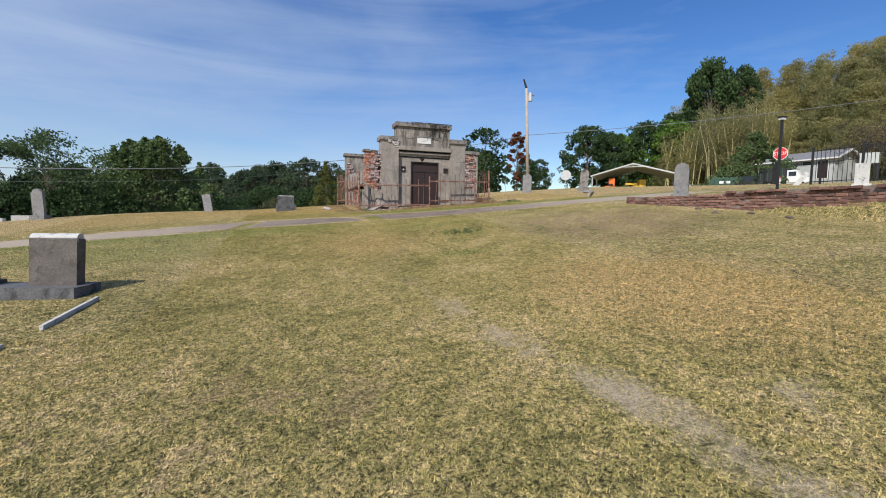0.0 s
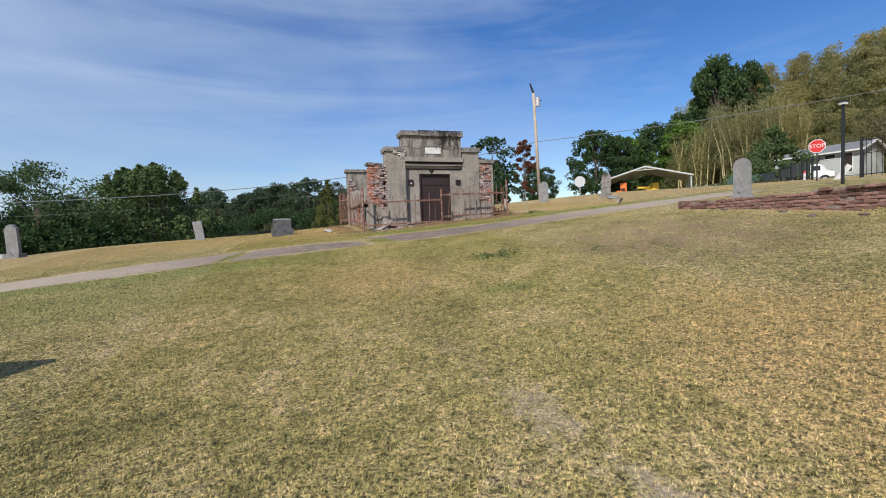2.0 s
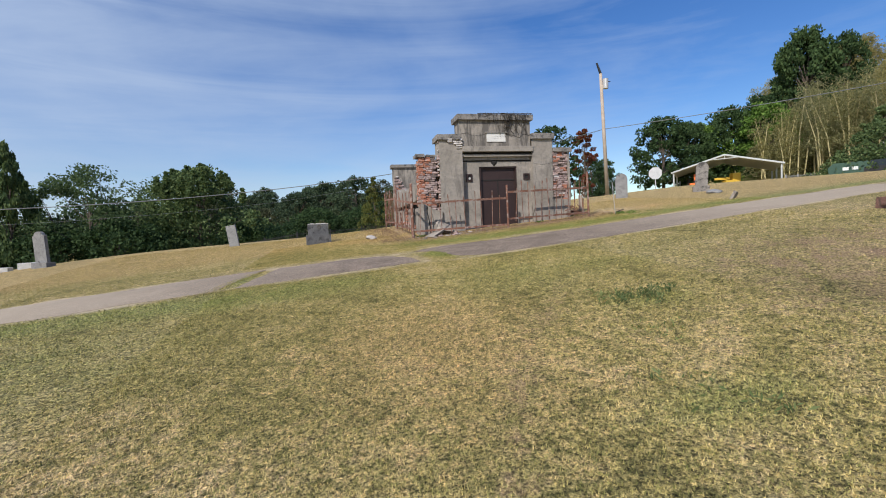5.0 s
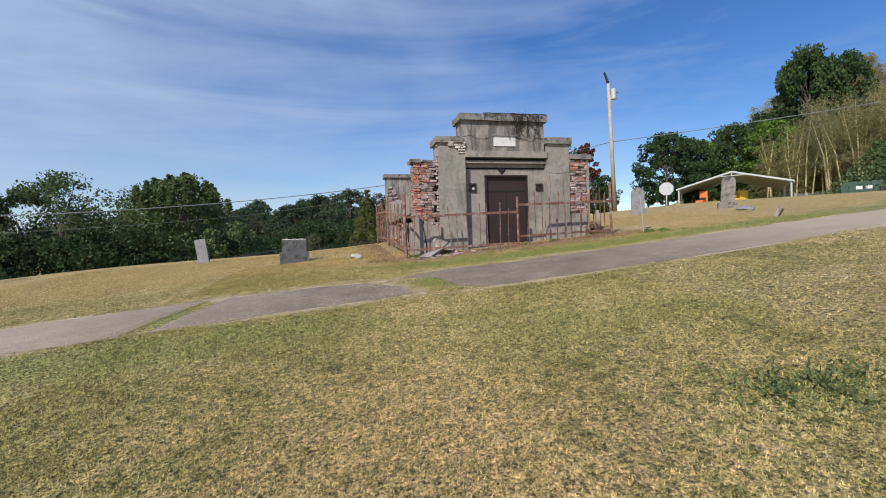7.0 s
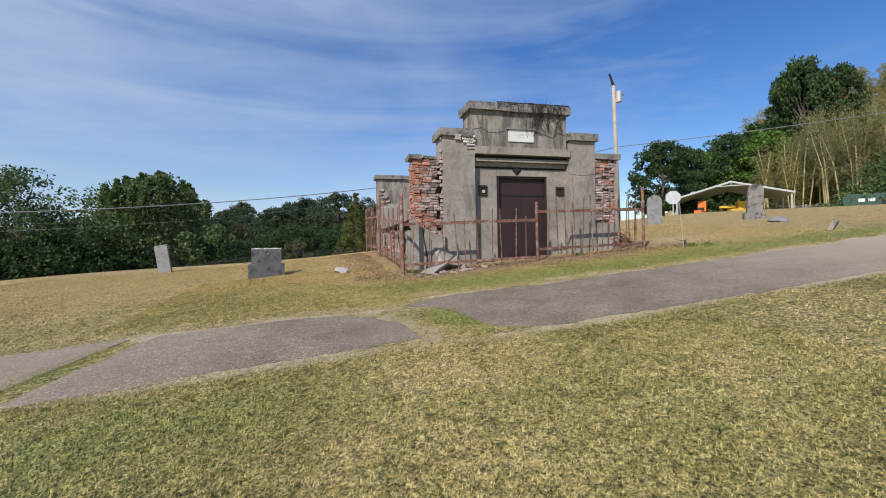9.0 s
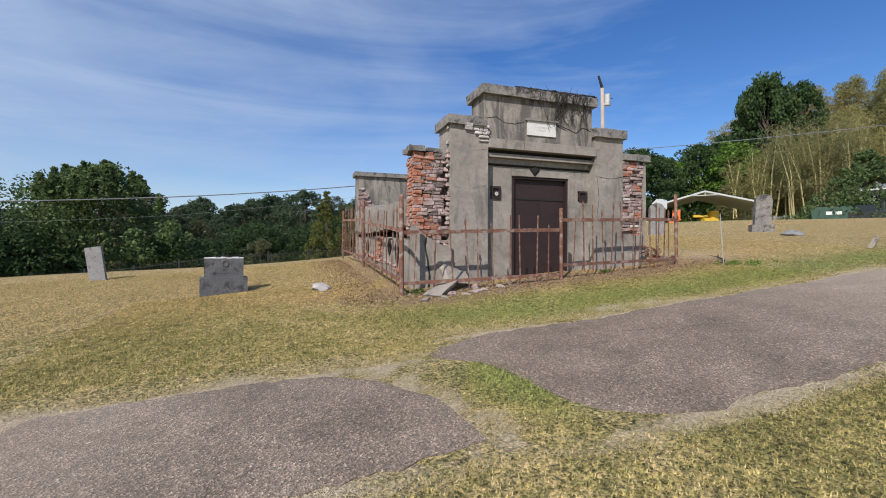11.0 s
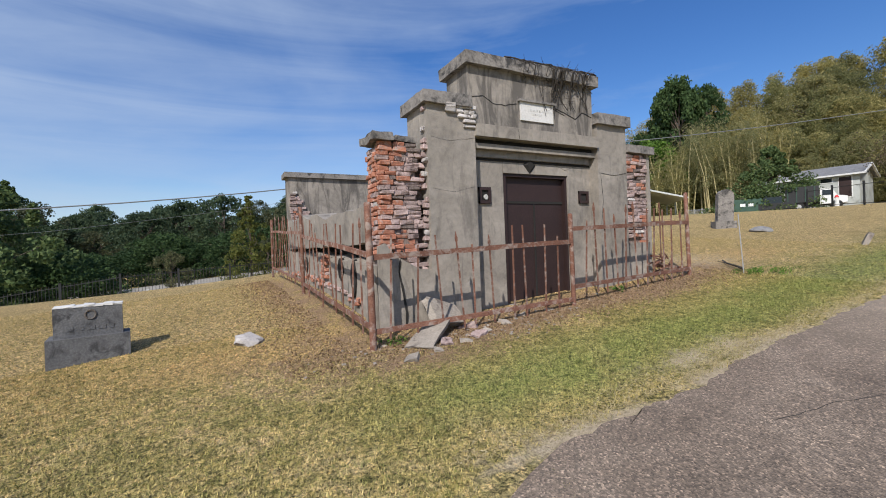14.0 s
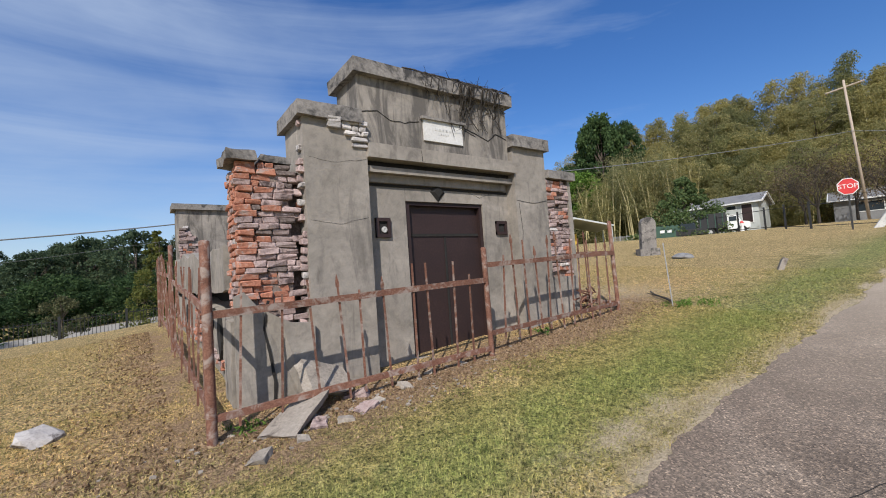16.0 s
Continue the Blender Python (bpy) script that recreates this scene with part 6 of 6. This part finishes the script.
def truck(x, y, turn):
    z = ground(x, y)
    ob = thing("dump_truck", x, y, z, "small truck with white cab and blackish green tipping bed", "truck", turn=turn)
    bm = bmesh.new()
    pts = [(1.45, 0.55), (3.35, 0.55), (3.35, 1.15), (2.65, 1.3), (2.25, 2.0), (1.45, 2.0)]
    f = [bm.verts.new((px, -0.95, pz)) for px, pz in pts]
    g = [bm.verts.new((px, 0.95, pz)) for px, pz in pts]
    bm.faces.new(f)
    bm.faces.new(g[::-1])
    for i in range(6):
        bm.faces.new((f[i], f[i - 1], g[i - 1], g[i]))
    chamfer(bm, 0.06)
    cab = part("cab", bm, WHITEP, ob, "white cab")
    for s in (-1, 1):
        bm = bmesh.new()
        box_bm(bm, 1.6, 2.25, s * 0.965 - 0.01, s * 0.965 + 0.01, 1.35, 1.82)
        part("side_window", bm, GLASS, cab)
    bm = bmesh.new()
    box_bm(bm, -1.1, 1.38, -1.05, 1.05, 0.8, 2.3)
    chamfer(bm, 0.03)
    bed = part("bed", bm, BLACKP, ob, "blackish green tipping bed")
    for k in range(4):
        bm = bmesh.new()
        box_bm(bm, -0.95 + 0.66 * k, -0.87 + 0.66 * k, -1.11, -1.06, 0.82, 2.28)
        part("bed_rib", bm, GREENP, bed)
    bm = bmesh.new()
    box_bm(bm, -1.1, 3.2, -0.5, 0.5, 0.45, 0.795)
    part("chassis", bm, BLACKP, ob)
    for wx in (-0.1, 2.6):
        for s in (-1, 1):
            bm = bmesh.new()
            bars(bm, (wx, s * 0.72, 0.42), (wx, s * 0.98, 0.42), 0.42, None, 16)
            wheel = part("wheel", bm, RUBBER, ob)
            bm = bmesh.new()
            bars(bm, (wx, s * 0.981, 0.42), (wx, s * 0.995, 0.42), 0.2, None, 12)
            part("rim", bm, STEEL, wheel)
    return ob


truck(51.6, 34.6, -67)
skip = thing("waste_container", 48.6, 38.0, ground(48.6, 38.0), "green steel waste container with pale stickers", "container", turn=-55)
bm = bmesh.new()
pts = [(-1.4, 0.1), (1.4, 0.1), (1.6, 1.3), (1.2, 1.75), (-1.2, 1.75), (-1.6, 1.3)]
plate(bm, pts, -0.8, 0.8)
chamfer(bm, 0.04)
part("body", bm, GREENP, skip)
for x in (-0.3, 0.35):
    bm = bmesh.new()
    box_bm(bm, x - 0.22, x + 0.22, -0.815, -0.802, 1.0, 1.3)
    part("sticker", bm, WHITEP, skip)
machine("pickup", "dark pickup parked beside the container", 49.6, 36.2, BLACKP, [("body", (-1.9, 1.9, -0.8, 0.8, 0.45, 1.05), None), ("cab", (-0.5, 0.9, -0.75, 0.75, 1.05, 1.65), GLASS)], -67)
hyd = thing("fire_hydrant", 44.6, 29.3, ground(44.6, 29.3), "white and red fire hydrant on the verge", "hydrant")
bm = bmesh.new()
bars(bm, (0, 0, -0.1), (0, 0, 0.7), 0.14, 0.13, 10)
part("barrel", bm, WHITEP, hyd)
bm = bmesh.new()
bars(bm, (0, 0, 0.7), (0, 0, 0.9), 0.17, 0.05, 10)
part("bonnet", bm, REDP, hyd, "red bonnet")
bm = bmesh.new()
bars(bm, (-0.25, 0, 0.5), (0.25, 0, 0.5), 0.07, None, 8)
part("outlet", bm, WHITEP, hyd)

# dead branch by the thin post
bm = bmesh.new()
run = [Vector((10.3, 19.0, 0)), Vector((9.95, 18.72, 0)), Vector((9.65, 18.36, 0)), Vector((9.42, 18.16, 0))]
for k, p in enumerate(run):
    p.z = ground(p.x, p.y) + 0.03 + 0.012 * k
for a, b, r in zip(run, run[1:], (0.012, 0.017, 0.022)):
    bars(bm, a, b, r, r + 0.005, 6)
bars(bm, run[1], run[1] + Vector((-0.22, 0.06, 0.05)), 0.009, 0.004, 5)
tagged(new("fallen_branch", mesh_of(bm, "fallen_branch", VINE, True)), "dark dead branch lying in the grass", "branch")

# ---- far fences ----
def rail_fence(label, pts, spacing, high, picket_step, material, post_w=0.05, sink=0.05):
    ob = thing("metal_fence", pts[0][0], pts[0][1], ground(*pts[0]), label, "fence")
    inv = pose(-pts[0][0], -pts[0][1], -ground(*pts[0]))
    fine = bmesh.new()
    for (ax, ay), (bx, by) in zip(pts, pts[1:]):
        n = max(1, round(math.hypot(bx - ax, by - ay) / spacing))
        for i in range(n):
            p = [(ax + (bx - ax) * k, ay + (by - ay) * k) for k in (i / n, (i + 1) / n)]
            z = [ground(*q) for q in p]
            bm = bmesh.new()
            box_bm(bm, p[0][0] - post_w, p[0][0] + post_w, p[0][1] - post_w, p[0][1] + post_w, z[0] - 0.3, z[0] + high + 0.08)
            bm.transform(inv)
            part("post", bm, material, ob)
            for hgt in (0.15, high - 0.12):
                bm = bmesh.new()
                bars(bm, (*p[0], z[0] + hgt), (*p[1], z[1] + hgt), 0.025, None, 4)
                bm.transform(inv)
                part("rail", bm, material, ob)
            m = int(spacing / picket_step) if picket_step else 0
            for k in range(1, m):
                q = k / m
                x, y, zz = p[0][0] + (p[1][0] - p[0][0]) * q, p[0][1] + (p[1][1] - p[0][1]) * q, z[0] + (z[1] - z[0]) * q
                bars(fine, (x, y, zz + sink), (x, y, zz + high), 0.014, None, 4)
    if picket_step:
        fine.transform(inv)
        tagged(part("picket_infill", fine, material, ob), kind="stuff")
    else:
        fine.free()
    return ob


rail_fence("black steel picket fence beyond the lawn edge", [(-30, 38.5), (-16, 42.6), (-8.5, 42.4), (-3.4, 41.2), (1.7, 42.0), (9, 43.5)], 2.4, 2.25, 0.14, BLACKP)
rail_fence("black steel fence with stout posts along the road", [(44, 31), (38.4, 25.7), (33.4, 22.0), (30, 12), (28.5, 5)], 3.4, 1.5, 0.0, BLACKP, 0.05)
rail_fence("black steel picket fence beside the plot", [(26.4, 15.7), (26.0, 13.3), (25.2, 9.5), (24.4, 4.5)], 1.9, 1.9, 0.16, BLACKP, 0.042)
rail_fence("grey mesh fence before the bamboo", [(48, 43.8), (54.5, 45)], 2.2, 1.3, 0.2, STEEL)
slab_stone("gravestone", "white stepped gravestone on the raised plot", 17.8, 9.1, -60, 0.36, 0.2, 0.9, WSTONE, "flat", (0, 0), (0.48, 0.35, 0.22))
slab_stone("leaning_slab", "pale stone slab leaning by the stop sign", 30.2, 18.8, -60, 0.28, 0.1, 0.95, WSTONE, "flat", (0, 35), None, 0.1)
board = thing("notice_board", 28.5, 14.3, ground(28.5, 14.3), "white notice board on two posts", "sign", turn=-64)
bm = bmesh.new()
box_bm(bm, -0.38, 0.38, -0.02, 0.02, 0.95, 1.5)
part("panel", bm, HOUSEP, board)
for x in (-0.5, 0.5):
    bm = bmesh.new()
    box_bm(bm, x * 0.7 - 0.04, x * 0.7 + 0.04, 0.021, 0.08, -0.2, 1.45)
    part("post", bm, BLACKP, board)
for k, (x, y, h) in enumerate(((-6, 54, 0.8), (-2.5, 56, 1.0), (-9.5, 53, 0.7), (3.5, 57, 0.9), (-14, 50, 0.9), (0.5, 55, 0.7), (-4.2, 58, 1.1), (-11.5, 55.5, 1.0))):
    slab_stone("far_gravestone", "pale gravestone in the lower field past the fence", x, y, 15 * k, 0.9, 0.3, h, WSTONE, "round" if k % 2 else "flat")
bm = bmesh.new()
box_bm(bm, 9.9, 10.0, 21.3, 21.4, 2.0, 3.0)
tagged(new("wooden_stake", mesh_of(bm, "wooden_stake", WOODP)), "short weathered wooden stake behind the fence", "stake")

# ---- bare brown tree before the second house ----
def bare_tree(x, y, h, seed):
    rng = random.Random(seed)
    ob = thing("bare_tree", x, y, ground(x, y), "brown almost leafless tree with fine twigs", "tree")
    bm = bmesh.new()

    def grow(p, d, l, r, depth):
        q = p + d * l
        bars(bm, p, q, r, r * 0.7, 5 if depth < 2 else 3)
        if depth < 5:
            for i in range(3 if depth else 5):
                e = (d + Vector((rng.uniform(-1, 1), rng.uniform(-1, 1), rng.uniform(-0.2, 0.7))) * 0.75).normalized()
                grow(q, e, l * rng.uniform(0.6, 0.8), r * 0.55, depth + 1)

    grow(Vector((0, 0, -0.2)), Vector((0, 0, 1)), h * 0.25, 0.16, 0)
    part("branch", bm, VINE, ob)
    g = np.random.default_rng(seed)
    cen = g.normal(size=(60, 3)) * np.array([1.9, 1.9, 1.3]) + np.array([0, 0, h * 0.62])
    v, f = leaf_cloud(cen, np.full(60, 0.9), 40, 0.10, g)
    cr = new("crown", soup("crown", v, f, LEAF_BROWN))
    cr.parent = ob
    return ob


bare_tree(57.0, 27.0, 8.0, 3)
bare_tree(58.5, 22.0, 7.0, 5)
bare_tree(52.0, 17.5, 8.0, 7)
bare_tree(61.5, 25.0, 8.5, 9)
bare_tree(60.5, 19.0, 9.0, 11)
bare_tree(63.0, 29.5, 8.0, 13)


# ---- weeds ----
for k, (x, y, s, n) in enumerate(((9.42, 18.0, 0.14, 220), (9.7, 17.85, 0.18, 260), (2.9, 18.75, 0.10, 90), (6.9, 18.8, 0.08, 80), (3.75, 9.6, 0.18, 260), (4.15, 9.45, 0.22, 300), (3.5, 9.75, 0.14, 120), (2.9, 7.6, 0.24, 150), (3.3, 8.6, 0.2, 110))):
    g = np.random.default_rng(60 + k)
    cen = g.normal(size=(9, 3)) * np.array([s, s, 0.01]) + np.array([x, y, ground(x, y) + 0.03])
    v, f = leaf_cloud(cen, np.full(9, s * 0.5), n // 9, 0.016, g, -0.8, 3.5)
    v[:, 2] = np.maximum(v[:, 2], ground(x, y) - 0.03)
    tagged(new("weed", soup("weed", v, f, LEAF_LIME if k < 4 else LEAF_CLOVER)), "low green weed tuft in the lawn", "weed", "lawn weeds", "stuff")

# ---- dead leaves and straw on the bare soil round the fence ----
g = np.random.default_rng(81)
front = np.stack((g.uniform(1.6, 9.6, 4200), 18.45 + g.normal(0, 0.28, 4200)), 1)
west = np.stack((2.35 - np.abs(g.normal(0, 0.5, 3800)), g.uniform(18.2, 27.5, 3800)), 1)
spot = np.concatenate((front, west))
cen = np.column_stack((spot, ground_np(spot[:, 0], spot[:, 1]) + 0.006))
v, f = leaf_cloud(cen, np.full(len(cen), 0.006), 1, 0.02, g, 0.0, 2.0)
tagged(new("leaf_litter", soup("leaf_litter", v, f, LEAF_LITTER)), "dead brown leaves and straw on the soil", "leaf litter", kind="stuff")

# ---- dry straw along the lane's edges ----
x = g.uniform(-3.0, 11.0, 9000)
north = np.column_stack((x, road_north(x) + 0.08 + np.abs(g.normal(0, 0.16, 9000)) * (0.5 + 0.5 * np.sin(x * 1.9) ** 2)))
x = g.uniform(-3.0, 6.0, 3500)
south = np.column_stack((x, road_south(x) - 0.04 - np.abs(g.normal(0, 0.09, 3500))))
y = g.uniform(13.9, 15.5, 1600)
k = (y - 13.75) / 1.67
end = np.column_stack((2.16 - 0.15 * k - 0.70 * k ** 3 + g.normal(0, 0.07, 1600), y))
spot = np.concatenate((north, south, end))
cen = np.column_stack((spot, ground_np(spot[:, 0], spot[:, 1]) + 0.012))
v, f = leaf_cloud(cen, np.full(len(cen), 0.006), 1, 0.0042, g, 0.0, 9.0)
tagged(new("dry_straw", soup("dry_straw", v, f, LEAF_STRAW)), "pale dry straw along the edge of the asphalt", "straw", kind="stuff")

# ---- grass blades near the walked line ----
def grass(name, boxes, density, length, width, seed, label):
    rng = np.random.default_rng(seed)
    P = []
    for x0, x1, y0, y1 in boxes:
        n = int((x1 - x0) * (y1 - y0) * density)
        P.append(np.stack((rng.uniform(x0, x1, n), rng.uniform(y0, y1, n)), 1))
    P = np.concatenate(P)
    x, y = P[:, 0], P[:, 1]
    w = wear(x, y)
    lane = (y > road_south(x) - 0.02) & (y < road_north(x) + 0.02)
    gap = ((x > 2.0 + 0.5 * np.abs(y - 14.3)) & (x < 2.75)) | (np.abs(x + 1.52 - 0.37 * (y - 14.5)) < 0.14)
    tomb_in = (x > 2.9) & (x < 8.3) & (y > 19.1)
    keep = (rng.uniform(0, 1, len(x)) > np.clip(np.maximum(w["bare"] * 1.1, w["soil"] * 1.15), 0, 0.95)) & (~lane | gap) & ~tomb_in
    x, y = x[keep], y[keep]
    w = {k: v[keep] for k, v in w.items()}
    z = ground_np(x, y)
    n = len(x)
    a = rng.uniform(0, 2 * math.pi, n)
    lean = rng.uniform(0.45, 1.4, n)
    l = length * rng.uniform(0.5, 1.25, n) * (1 + 0.35 * w["lush"])
    tip = np.stack((x + np.cos(a) * l * np.sin(lean), y + np.sin(a) * l * np.sin(lean), z + l * np.cos(lean)), 1)
    b = a + math.pi / 2 + rng.uniform(-0.6, 0.6, n)
    dx, dy = np.cos(b) * width * 0.5, np.sin(b) * width * 0.5
    v = np.stack((np.stack((x - dx, y - dy, z - 0.004), 1), np.stack((x + dx, y + dy, z - 0.004), 1), tip), 1).reshape(-1, 3)
    me = bpy.data.meshes.new(name)
    me.vertices.add(3 * n)
    me.vertices.foreach_set("co", v.reshape(-1).astype(np.float32))
    me.loops.add(3 * n)
    me.loops.foreach_set("vertex_index", np.arange(3 * n, dtype=np.int32))
    me.polygons.add(n)
    me.polygons.foreach_set("loop_start", np.arange(0, 3 * n, 3, dtype=np.int32))
    me.update()
    for key, arr in w.items():
        at = me.attributes.new(key, "FLOAT", "POINT")
        at.data.foreach_set("value", np.repeat(arr, 3).astype(np.float32))
    me.materials.append(BLADE)
    return tagged(new(name, me), label, "grass", kind="stuff")


BLADE = lawn_material("grass_blade", True)
grass("grass", [(-2.6, 5.6, 0.4, 5.0), (-1.6, 5.0, 5.0, 13.6)], 6200, 0.022, 0.010, 1, "short dry yellow-green mown grass")
grass("grass_verge", [(-1.8, 9.5, 15.9, 20.4), (1.5, 3.2, 13.6, 16.0), (-2.6, -0.8, 13.4, 15.4)], 8500, 0.021, 0.0085, 2, "green and straw-coloured grass along the lane")
grass("grass_far", [(-9, -2.6, 0.5, 13.6), (-2.6, -1.6, 5, 13.6), (5.0, 10.2, 0.5, 13.5), (-9, 2.6, 15.3, 27), (8.5, 14, 16, 24)], 800, 0.028, 0.015, 3, "short dry grass farther off")
